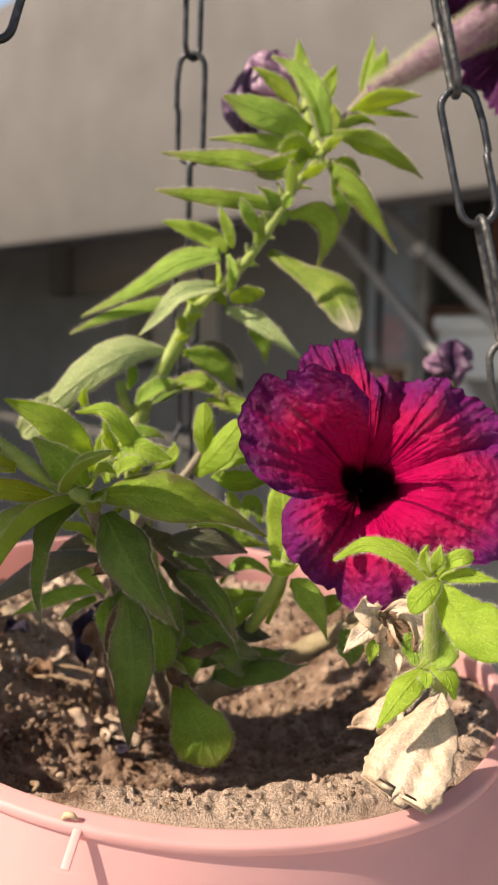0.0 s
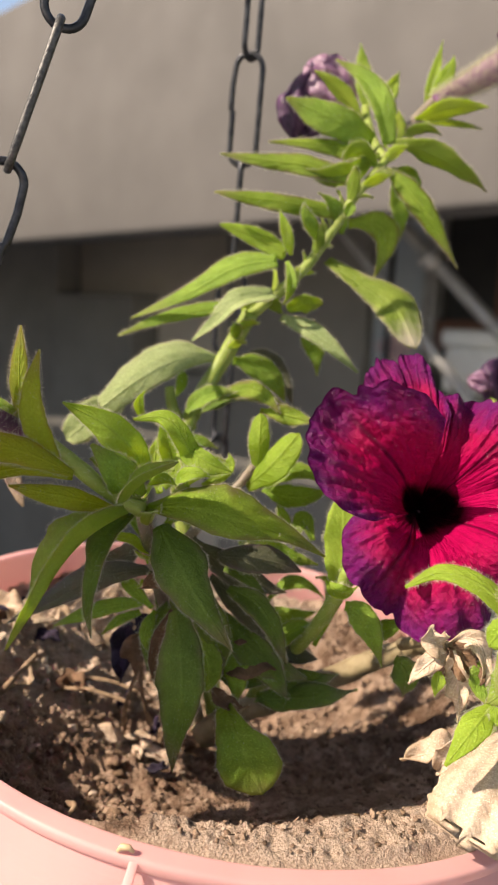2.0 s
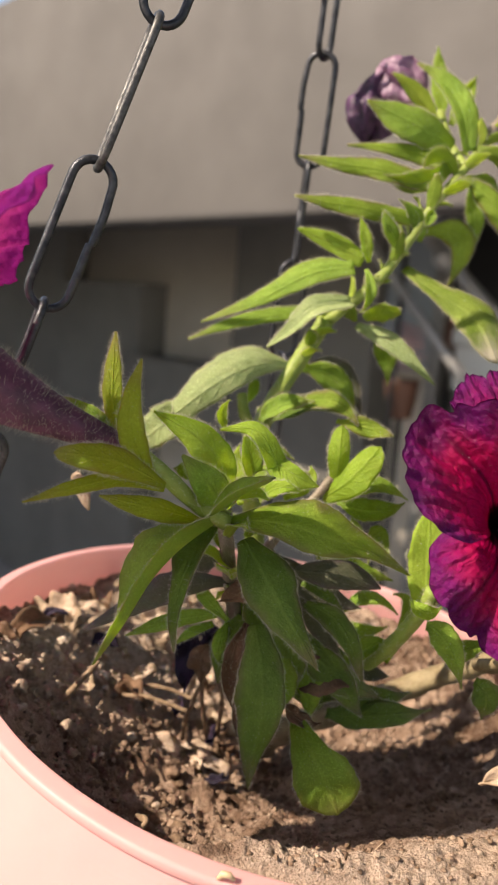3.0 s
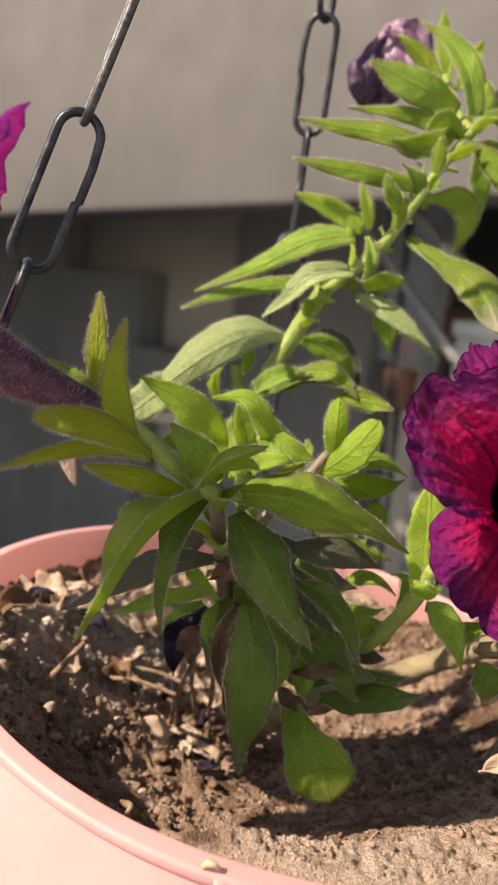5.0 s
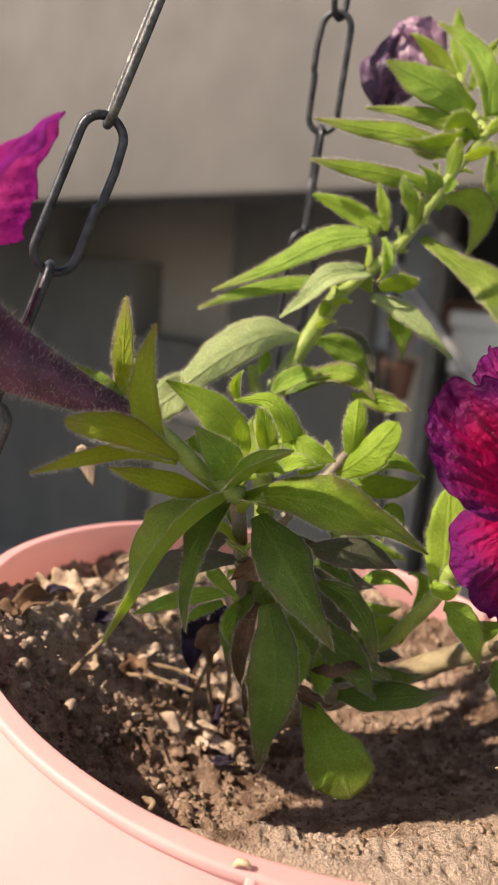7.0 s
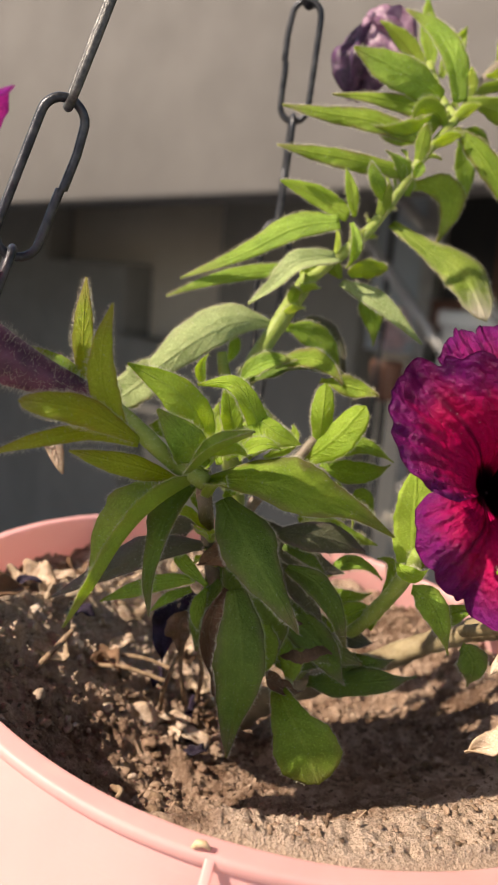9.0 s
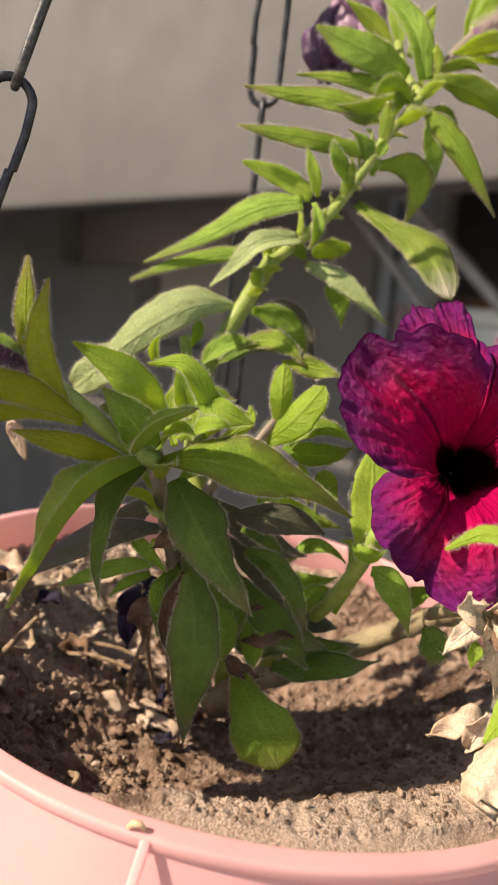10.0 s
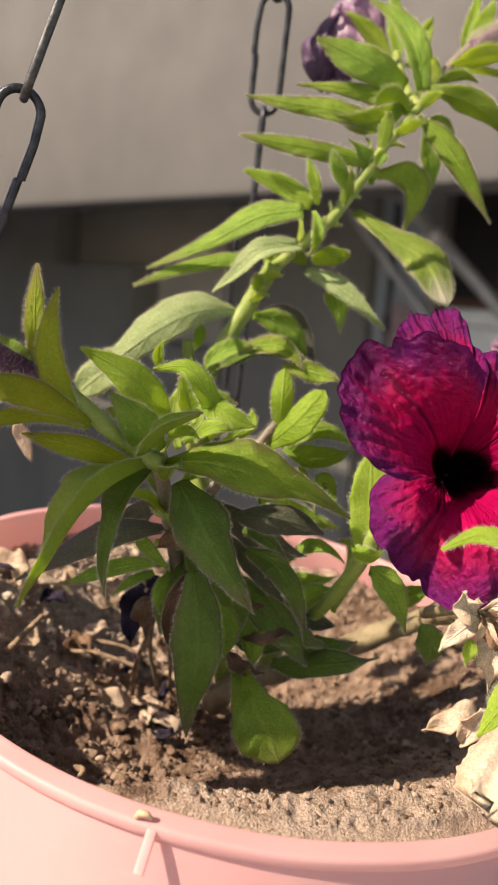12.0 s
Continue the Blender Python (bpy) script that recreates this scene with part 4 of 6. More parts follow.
def petal(plant, centre, normal, start, end, reach, lift, mats, deep=0.030, mouth=0.0100, recurve=0.004, seed=1, rings=60, cols=96, tilt=0.0, crease=0.0016, waves=1.0, notches=(), sinus=(0.0, 0.0), up=(0, 0, 1), label=""):
    """One lobe of a petunia's limb with its share of the funnel. start, end: degrees round the axis; reach: rim in mm across the lobe; lift: heights (mm) of its two sides and middle over the limb's plane."""
    centre, n = np.array(centre, dtype=float), unit(normal)
    u = unit(np.array(up) - n * np.dot(up, n))
    r = np.cross(u, n)
    off = Vector((seed * 3.1, seed * 1.7, seed * 0.7))
    verts, faces, uvs = [], [], []
    for j in range(cols + 1):
        f = j / cols
        a = radians(start + (end - start) * f)
        far = even(reach, f) / 1000
        far *= 1 + 0.035 * noise.noise(Vector((f * 7, seed, 0))) + 0.03 * noise.noise(Vector((f * 19, seed, 3))) + 0.005 * noise.noise(Vector((f * 60, seed, 5)))
        for spot, depth in notches:
            far *= 1 - depth * math.exp(-(((f - spot) / 0.018) ** 2))
        side = even(lift, f) / 1000
        for i in range(rings):
            s = i / (rings - 1)
            d = 0.0004 + (far - 0.0004) * s
            q = Vector((d * math.cos(a), d * math.sin(a), seed * 0.05))
            h = -deep * math.exp(-((d / mouth) ** 1.9))
            h += -recurve * s ** 3 + side * s ** 1.6 + tilt * s ** 1.5
            h -= crease * math.exp(-(((f - 0.5) / 0.035) ** 2)) * s * (1.2 - s)
            h -= sinus[0] * s * math.exp(-((f / 0.10) ** 2)) + sinus[1] * s * math.exp(-(((1 - f) / 0.10) ** 2))
            for spot in (0.18, 0.33, 0.68, 0.84):
                h -= 0.0007 * math.exp(-(((f - spot + 0.03 * math.sin(s * 5 + seed)) / 0.022) ** 2)) * s * (1.25 - s)
            h += waves * 0.0040 * s ** 2.5 * noise.noise(q * 75 + off)
            h += waves * 0.0015 * s ** 1.5 * noise.noise(q * 170 + off)
            h += 0.0004 * min(1.0, d / 0.014) ** 2 * noise.noise(q * 420 + off)
            h += 0.0013 * s ** 1.5 * noise.noise(Vector((f * 24, s * 2.6, seed)))
            h += 0.0042 * waves * s ** 5 * noise.noise(Vector((f * 11, s * 1.5, seed + 20)))
            h += 0.0010 * s ** 2 * (0.35 - abs(noise.noise(Vector((f * 17, s * 5, seed + 9)))))
            h += 0.0006 * s ** 6 * math.sin(f * 60 + seed + 6 * noise.noise(Vector((f * 9, seed, 1))))
            verts.append(centre + d * (math.cos(a) * r + math.sin(a) * u) + n * h)
            uvs.append((0.02 + 0.2 * f * 0.96 + 0.2 * (seed % 5), s))
    for j in range(cols):
        for i in range(rings - 1):
            q = j * rings + i
            faces.append((q, q + 1, q + rings + 1, q + rings))
    total = len(verts)
    back = [v - n * 0.00035 for v in verts]
    faces_back = [tuple(total + q for q in reversed(f)) for f in faces]
    ring = [j * rings + rings - 1 for j in range(cols + 1)]
    walls = [(a, b, total + b, total + a) for a, b in zip(ring, ring[1:])]
    slots = [0] * len(faces) + [1] * len(faces_back) + [0] * len(walls)
    me = mesh_of("petal", verts + back, faces + faces_back + walls, list(mats), slots, uvs + uvs)
    return part_mesh("petal", me, plant, label)


def bag(name, centre, axis, long, wide, material, plant, folds=0.35, seed=1.0, label=""):
    """A crumpled, withered bloom."""
    axis = unit(axis)
    a = unit(np.cross(axis, (0.2, 0.4, 0.9)))
    b = np.cross(axis, a)
    verts, faces = [], []
    rows_, cols = 30, 40
    for i in range(rows_ + 1):
        s = i / rows_
        for j in range(cols):
            t = 2 * math.pi * j / cols
            r = wide * (math.sin(math.pi * min(1.0, s * 0.93 + 0.04)) ** 0.7)
            r *= 1 + 0.5 * folds * (0.3 - abs(noise.noise(Vector((math.cos(t) * 3, math.sin(t) * 3, s * 2.2 + seed * 3))))) * 2
            r *= 1 + folds * math.sin(5 * t + 3 * s + seed) * s + 0.5 * folds * noise.noise(Vector((math.cos(t) * 2, math.sin(t) * 2, s * 4 + seed)))
            l = (s - 0.5) * long * (1 + 0.18 * noise.noise(Vector((math.cos(t) * 2, math.sin(t) * 2, seed))))
            verts.append(np.array(centre) + axis * l + (a * math.cos(t) + b * math.sin(t)) * r)
    for i in range(rows_):
        for j in range(cols):
            k = (j + 1) % cols
            faces.append((i * cols + j, i * cols + k, (i + 1) * cols + k, (i + 1) * cols + j))
    faces.append(tuple(range(cols - 1, -1, -1)))
    faces.append(tuple(rows_ * cols + j for j in range(cols)))
    return part_mesh(name, mesh_of(name, verts, faces, [material]), plant, label)


# small leaves in the axils of the upper stem
def axils(points, count, seed, low=0.008, high=0.015):
    rng = np.random.default_rng(seed)
    line = smooth_curve(points, 12)
    for k in range(count):
        i = int((k + 0.5) / count * (len(line) - 2))
        b = line[i]
        along = unit(line[i + 1] - line[i])
        out = rng.normal(0, 1, 3)
        out = unit(out - along * np.dot(out, along))
        way = unit(out * 0.85 + along * 0.7 + np.array((0, 0, 0.15)))
        l = rng.uniform(low, high)
        t = b + way * l
        m = (b + t) / 2 + along * l * 0.08 + np.array((0, 0, l * 0.06))
        face = unit(along - way * np.dot(along, way))
        leaf(petunia, ("young", "leaf", "young")[k % 3], tuple(b), tuple(m), tuple(t), l * rng.uniform(0.30, 0.42), tuple(face), fold=0.35)


axils([(-0.0087, 0.0160, 1.3988), (0.0002, 0.0140, 1.4149), (0.0164, 0.0180, 1.4290), (0.0265, 0.0240, 1.4431), (0.0347, 0.0280, 1.4564), (0.0464, 0.0360, 1.4715), (0.0534, 0.0440, 1.4822)], 26, 3, 0.008, 0.014)
axils([(-0.0224, -0.0300, 1.3300), (-0.0262, -0.0400, 1.3500), (-0.0277, -0.0460, 1.3660)], 9, 5, 0.010, 0.020)
axils([(-0.0180, -0.0060, 1.3400), (-0.0205, -0.0010, 1.3650), (-0.0175, 0.0080, 1.3823)], 6, 9, 0.008, 0.014)

# open crimson bloom
flower = new("flower")
flower.parent = petunia
flower["label"] = "wide open crimson petunia bloom with purple ruffled rim and black throat"
HEART, FACE = (0.0532, -0.0500, 1.3664), (-0.038, -0.945, 0.326)
BLOOM = (PETAL, PETAL_BACK)
petal(flower, HEART, FACE, 98, 200, (19, 24.5, 30.5, 36, 41, 41, 39.5, 37, 33.5, 28, 20), (7.0, 9.0, 7.5, 2.5, -4.0, -2.0, 1.5, 4.0, 6.0, 5.0, 2.0), BLOOM, seed=1, tilt=0.017, waves=0.6, notches=((0.35, 0.08), (0.29, 0.05)), crease=0.0050)
petal(flower, HEART, FACE, 84, 124, (24, 32, 42, 45, 43.5, 44.5, 42, 38), (3.0, 1.0, -3.0, -6.0, -2.0, -4.0, -5.0), BLOOM, seed=2, waves=0.9, crease=0.0040, notches=((0.52, 0.07),))
petal(flower, HEART, FACE, 14, 94, (43, 42, 38.5, 36, 35, 32, 31.5, 29), (-2.0, 2.0, 4.5, 6.0, -3.0, 1.0, -2.5), BLOOM, seed=3, waves=1.3, notches=((0.60, 0.06),), sinus=(0.004, 0.003))
petal(flower, HEART, FACE, -62, 22, (27, 33, 37, 45, 47, 47, 44, 40), (-3.0, 1.0, 3.5, 0.5, 2.5, -1.0), BLOOM, seed=4, waves=1.3, sinus=(0.003, 0.004), crease=0.0028)
petal(flower, HEART, FACE, -174, -54, (20, 26.5, 30, 32.5, 32.5, 34.5, 36.5, 36, 34.5, 28), (-3.0, 0.0, 3.5, 5.0, -1.0, -5.5, 2.5, 5.0, 2.0, -1.0), BLOOM, seed=5, waves=1.2, notches=((0.55, 0.08), (0.36, 0.03)), sinus=(0.004, 0.002), crease=0.0045)
tube("flower_tube", smooth_curve([(0.0546, -0.0165, 1.3548), (0.0520, -0.0150, 1.3500), (0.0430, -0.0250, 1.3440), (0.0320, -0.0430, 1.3420)], 8), [0.0034, 0.0034, 0.003, 0.0024], TUBE_MAUVE, flower, sides=20, hairs=1.5, caps=False)

throat = bmesh.new()
bmesh.ops.create_uvsphere(throat, u_segments=20, v_segments=12, radius=0.0042)
bmesh.ops.translate(throat, verts=throat.verts, vec=Vector(HEART) - Vector(FACE).normalized() * 0.0345)
part("throat", throat, THROAT, flower, "black throat")

# magenta bloom on the dark tube
side_flower = new("flower")
side_flower.parent = petunia
side_flower["label"] = "magenta petunia bloom on a dark hairy tube"
SIDE_C, SIDE_N = (-0.107, -0.078, 1.411), (-0.80, 0.0, 0.60)
for k in range(5):
    # First lobe is in view; the unseen others are shaped for their cast shade.
    shape = ((24, 28, 37, 51, 37, 28, 23), (23, 28, 34, 38, 40, 42, 40), (42, 49, 55, 58, 54, 40, 23), (22, 32, 42, 46, 45, 36, 21), (20, 20, 20, 21, 23, 25, 25))[k]
    petal(side_flower, SIDE_C, SIDE_N, k * 72 - 38 + 76, k * 72 + 38 + 76, shape, (2.0, 0.0, -2.0), (PETAL_PINK, PETAL_PINK), deep=0.024, mouth=0.008, seed=6 + k, recurve=0.006, cols=90, rings=36, waves=0.5, tilt=-0.010 if k == 0 else 0.0)
tube("flower_tube", smooth_curve([(-0.0515, -0.0625, 1.3812), (-0.066, -0.067, 1.3872), (-0.080, -0.071, 1.3940), (-0.095, -0.073, 1.4030)], 10), [0.0024, 0.0045, 0.0075, 0.0105], TUBE_DARK, side_flower, "dark purple hairy tube", sides=24, hairs=6.0, hair_length=0.0019)

# bloom at the top of the stem
top_flower = new("flower")
top_flower.parent = petunia
top_flower["label"] = "dark purple bloom on a mauve hairy tube"
for k in range(5):
    petal(top_flower, (0.122, 0.056, 1.5285), (0.80, 0.12, 0.52), k * 72 - 42, k * 72 + 42, (22, 28, 31, 33, 31, 28, 22), (2.0, 0.0, -2.0), (PETAL_DARK, PETAL_DARK), deep=0.024, mouth=0.008, seed=11 + k, recurve=0.020, cols=48, rings=36)
tube("flower_tube", smooth_curve([(0.0640, 0.0445, 1.4935), (0.0760, 0.047, 1.5010), (0.0887, 0.050, 1.5088), (0.1050, 0.053, 1.5185), (0.1200, 0.056, 1.5275)], 10), [0.0026, 0.0036, 0.0052, 0.0068, 0.009], TUBE_MAUVE, top_flower, "mauve hairy tube", sides=24, hairs=22.0, hair_length=0.0026)

# withered blooms
bag("withered_bloom", (0.0205, 0.088, 1.5020), (-0.25, 0.1, -0.95), 0.030, 0.0085, INK_PURPLE, petunia, 0.7, 2.0, "collapsed dark purple bloom")
bag("withered_bloom", (0.0285, 0.082, 1.5085), (-0.75, 0.2, 0.62), 0.026, 0.0070, TUBE_MAUVE, petunia, 0.6, 4.0, "fading mauve bloom")
far_bud = thing("petunia_bud", "small dark purple withering bloom on a thin stem", "flower", (0, 0, 0))
bag("petals", (0.1135, 0.100, 1.3885), (0.1, 0.1, 1.0), 0.022, 0.0060, INK_PURPLE, far_bud, 1.1, 7.0)
bag("petal_lobe", (0.1055, 0.097, 1.3885), (-0.9, 0.0, 0.3), 0.012, 0.0034, TUBE_MAUVE, far_bud, 0.7, 3.0)
tube("stem", smooth_curve([(0.085, 0.055, 1.275), (0.100, 0.080, 1.330), (0.1095, 0.094, 1.3795)], 8), [0.0014, 0.0014], STEM, far_bud, sides=10)
bag("calyx", (0.1105, 0.095, 1.3775), (0.1, 0.1, 1.0), 0.008, 0.0032, STEM, far_bud, 0.2, 1.0)

# leaves given by rib, half widths (mm), facing and tilt of the two halves
frond(petunia, "edged", ((-0.0269, -0.0460, 1.3605), (-0.0140, -0.0560, 1.3637), (-0.0021, -0.0580, 1.3619), (0.0102, -0.0520, 1.3565), (0.0238, -0.0440, 1.3481)), (0.77, 3.94, 5.78, 1.8, 0.16), (0.91, 6.88, 9.55, 4.95, 0.19), (-0.07, -0.96, 0.26), (15, -35), label='broad green leaf with a downy dull margin', wave=0.1)
frond(petunia, "leaf", ((-0.0293, -0.0460, 1.3603), (-0.0374, -0.0640, 1.3582), (-0.0437, -0.0700, 1.3516), (-0.0496, -0.0740, 1.3409), (-0.0555, -0.0760, 1.3314)), (1.17, 10.32, 9.36, 2.4, 0.17), (1.74, 6.09, 5.16, 3.83, 0.26), (0.16, -0.93, 0.32), (-38, 122), label='long arching leaf folded along its rib')
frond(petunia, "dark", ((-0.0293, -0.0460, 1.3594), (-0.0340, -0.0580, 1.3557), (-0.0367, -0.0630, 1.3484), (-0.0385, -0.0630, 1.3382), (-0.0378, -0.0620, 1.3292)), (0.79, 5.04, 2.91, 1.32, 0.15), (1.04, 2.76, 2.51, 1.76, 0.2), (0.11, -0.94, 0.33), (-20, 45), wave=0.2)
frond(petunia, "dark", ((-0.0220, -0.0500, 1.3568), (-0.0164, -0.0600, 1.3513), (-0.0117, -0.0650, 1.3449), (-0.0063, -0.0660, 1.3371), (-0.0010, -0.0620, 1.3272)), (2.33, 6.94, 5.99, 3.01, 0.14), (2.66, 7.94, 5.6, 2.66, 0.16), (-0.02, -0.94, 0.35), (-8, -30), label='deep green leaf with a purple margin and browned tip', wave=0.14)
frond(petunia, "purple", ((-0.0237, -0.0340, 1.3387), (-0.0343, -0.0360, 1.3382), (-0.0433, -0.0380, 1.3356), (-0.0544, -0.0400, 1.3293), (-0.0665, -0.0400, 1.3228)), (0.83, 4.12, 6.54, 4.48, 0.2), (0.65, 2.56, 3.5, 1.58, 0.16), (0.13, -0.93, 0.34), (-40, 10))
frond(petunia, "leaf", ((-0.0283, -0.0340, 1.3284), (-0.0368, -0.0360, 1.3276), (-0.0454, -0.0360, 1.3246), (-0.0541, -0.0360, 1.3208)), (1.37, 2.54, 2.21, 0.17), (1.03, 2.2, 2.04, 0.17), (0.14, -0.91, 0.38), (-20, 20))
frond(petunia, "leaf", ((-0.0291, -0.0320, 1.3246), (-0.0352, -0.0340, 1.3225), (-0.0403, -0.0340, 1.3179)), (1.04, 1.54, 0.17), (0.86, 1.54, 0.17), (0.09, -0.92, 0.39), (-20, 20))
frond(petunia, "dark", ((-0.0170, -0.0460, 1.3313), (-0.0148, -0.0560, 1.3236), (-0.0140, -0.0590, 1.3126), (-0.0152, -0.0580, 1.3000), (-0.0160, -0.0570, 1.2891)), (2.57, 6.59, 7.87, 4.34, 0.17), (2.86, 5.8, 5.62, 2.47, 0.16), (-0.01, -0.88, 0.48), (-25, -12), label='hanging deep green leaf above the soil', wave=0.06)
frond(petunia, "leaf", ((-0.0031, -0.0400, 1.3012), (0.0008, -0.0500, 1.2977), (0.0051, -0.0550, 1.2917), (0.0092, -0.0560, 1.2824)), (1.62, 5.89, 8.83, 4.89), (1.62, 4.03, 8.52, 6.11), (-0.09, -0.84, 0.54), (10, 10), label='broad rounded leaf resting on the soil', blunt=0.22, wave=0.08)
frond(petunia, "purple", ((-0.0068, -0.0360, 1.3443), (0.0011, -0.0400, 1.3455), (0.0098, -0.0390, 1.3443), (0.0181, -0.0360, 1.3407)), (1.26, 4.03, 3.43, 0.32), (1.39, 4.09, 4.46, 0.35), (-0.12, -0.94, 0.31), (-5, -25))
frond(petunia, "dark", ((-0.0044, -0.0340, 1.3400), (0.0020, -0.0360, 1.3384), (0.0084, -0.0360, 1.3327)), (0.97, 1.92, 0.16), (1.01, 1.84, 0.17), (-0.08, -0.94, 0.33), (10, -20))
frond(petunia, "dark", ((-0.0028, -0.0360, 1.3347), (0.0051, -0.0400, 1.3325), (0.0107, -0.0420, 1.3250), (0.0147, -0.0400, 1.3142)), (1.58, 4.68, 2.72, 0.4), (0.99, 2.92, 2.59, 0.33), (-0.12, -0.91, 0.39), (35, -10), wave=0.16)
frond(petunia, "young", ((-0.0270, -0.0420, 1.3671), (-0.0296, -0.0500, 1.3766), (-0.0361, -0.0540, 1.3842), (-0.0470, -0.0550, 1.3897)), (1.35, 4.35, 3.76, 0.15), (1.69, 5.16, 4.23, 0.15), (0.11, -0.98, 0.14), (-15, 15), wave=0.16)
frond(petunia, "leaf", ((-0.0283, -0.0480, 1.3631), (-0.0315, -0.0560, 1.3714), (-0.0389, -0.0580, 1.3797)), (3.24, 4.8, 0.34), (2.88, 4.8, 0.5), (0.09, -0.97, 0.21), (-15, 15))
frond(petunia, "young", ((-0.0123, -0.0420, 1.3681), (-0.0156, -0.0460, 1.3781), (-0.0214, -0.0470, 1.3856), (-0.0304, -0.0440, 1.3845)), (2.98, 3.21, 2.38, 0.16), (3.2, 2.79, 2.14, 0.16), (0.03, -0.99, 0.13), (-25, 20), wave=0.2)
frond(petunia, "young", ((-0.0165, -0.0440, 1.3777), (-0.0100, -0.0470, 1.3744), (-0.0033, -0.0460, 1.3715)), (3.54, 4.13, 0.16), (2.11, 2.39, 0.15), (-0.03, -0.98, 0.18), (25, -15))
frond(petunia, "leaf", ((-0.0300, -0.0580, 1.3658), (-0.0241, -0.0660, 1.3730), (-0.0158, -0.0680, 1.3778)), (2.98, 6.14, 1.86), (1.61, 3.44, 0.75), (0.05, -0.98, 0.21), (100, -30), blunt=0.12)
frond(petunia, "young", ((0.0048, -0.0180, 1.3647), (0.0044, -0.0220, 1.3755), (0.0046, -0.0200, 1.3847)), (1.42, 3.11, 2.25), (1.46, 3.55, 2.31), (-0.09, -0.98, 0.16), (-15, -20), blunt=0.2)
frond(petunia, "young", ((0.0011, -0.0180, 1.3613), (0.0085, -0.0240, 1.3699), (0.0163, -0.0220, 1.3794)), (1.75, 5.41, 3.38), (1.67, 4.44, 3.64), (-0.11, -0.98, 0.18), (12, -35), blunt=0.2)
frond(petunia, "olive", ((-0.0543, -0.0600, 1.3824), (-0.0565, -0.0600, 1.3922), (-0.0569, -0.0590, 1.4006), (-0.0571, -0.0570, 1.4088)), (1.95, 2.48, 1.92, 0.14), (1.4, 2.48, 2.06, 0.14), (0.22, -0.97, 0.05), (20, -20))
frond(petunia, "olive", ((-0.0466, -0.0640, 1.3763), (-0.0499, -0.0700, 1.3854), (-0.0499, -0.0730, 1.3950), (-0.0481, -0.0730, 1.4039)), (1.45, 3.7, 2.4, 0.15), (1.3, 3.18, 2.15, 0.13), (0.20, -0.98, 0.09), (30, -15))
frond(petunia, "olive", ((-0.0422, -0.0640, 1.3730), (-0.0504, -0.0760, 1.3801), (-0.0565, -0.0840, 1.3830), (-0.0637, -0.0860, 1.3838)), (0.86, 3.5, 3.02, 1.34), (0.83, 3.22, 3.2, 1.72), (0.25, -0.95, 0.17), (-25, 20), blunt=0.12)
frond(petunia, "olive", ((-0.0424, -0.0640, 1.3719), (-0.0514, -0.0720, 1.3756), (-0.0604, -0.0800, 1.3749), (-0.0709, -0.0840, 1.3717)), (0.68, 2.11, 2.01, 0.15), (0.58, 1.79, 1.57, 0.13), (0.27, -0.94, 0.21), (-35, 15))
frond(petunia, "olive", ((-0.0335, -0.0530, 1.3617), (-0.0419, -0.0610, 1.3658), (-0.0500, -0.0650, 1.3682), (-0.0577, -0.0660, 1.3698)), (0.69, 2.98, 2.26, 0.16), (0.64, 3.05, 2.53, 0.15), (0.19, -0.95, 0.23), (-30, 20))
frond(petunia, "pale", ((-0.0100, 0.0160, 1.3989), (-0.0222, 0.0060, 1.3987), (-0.0345, -0.0020, 1.3924), (-0.0467, -0.0080, 1.3824)), (0.74, 8.07, 7.86, 3.19), (0.61, 3.91, 4.94, 3.75), (0.08, -0.99, 0.07), (-35, 5), label='large silvery green leaf catching the sun', wave=0.05, blunt=0.05)
frond(petunia, "leaf", ((0.0083, 0.0180, 1.4330), (-0.0057, 0.0180, 1.4297), (-0.0215, 0.0190, 1.4206), (-0.0419, 0.0200, 1.4110)), (2.87, 5.33, 3.12, 0.21), (2.74, 3.92, 2.38, 0.2), (0.02, -1.00, -0.04), (-30, 25))
frond(petunia, "leaf", ((-0.0079, 0.0260, 1.4168), (-0.0211, 0.0230, 1.4142), (-0.0338, 0.0200, 1.4104), (-0.0459, 0.0180, 1.4050)), (2.6, 3.01, 1.91, 0.21), (2.49, 2.46, 1.83, 0.2), (0.07, -1.00, -0.00), (-30, 25))
frond(petunia, "pale", ((0.0074, 0.0120, 1.4216), (-0.0042, 0.0080, 1.4188), (-0.0116, 0.0070, 1.4117), (-0.0191, 0.0060, 1.4047)), (1.93, 4.17, 2.28, 0.19), (3.62, 4.99, 3.57, 0.36), (-0.02, -1.00, -0.01), (-20, 60))
frond(petunia, "young", ((0.0114, 0.0200, 1.4353), (0.0008, 0.0200, 1.4403), (-0.0117, 0.0180, 1.4440)), (2.71, 3.66, 0.76), (2.61, 3.16, 0.55), (-0.06, -0.99, -0.12), (-25, 20), blunt=0.1)
frond(petunia, "edged", ((0.0274, 0.0240, 1.4507), (0.0103, 0.0180, 1.4521), (-0.0025, 0.0160, 1.4528), (-0.0138, 0.0150, 1.4541)), (2.77, 3.15, 2.68, 0.22), (2.56, 3.57, 2.13, 0.18), (-0.05, -0.99, -0.16), (-40, 15), wave=0.2)
frond(petunia, "edged", ((0.0340, 0.0300, 1.4628), (0.0164, 0.0280, 1.4663), (0.0015, 0.0290, 1.4676), (-0.0129, 0.0300, 1.4693)), (3.12, 4.4, 2.65, 0.22), (2.48, 3.49, 2.46, 0.18), (-0.06, -0.98, -0.21), (-40, 15), wave=0.22)
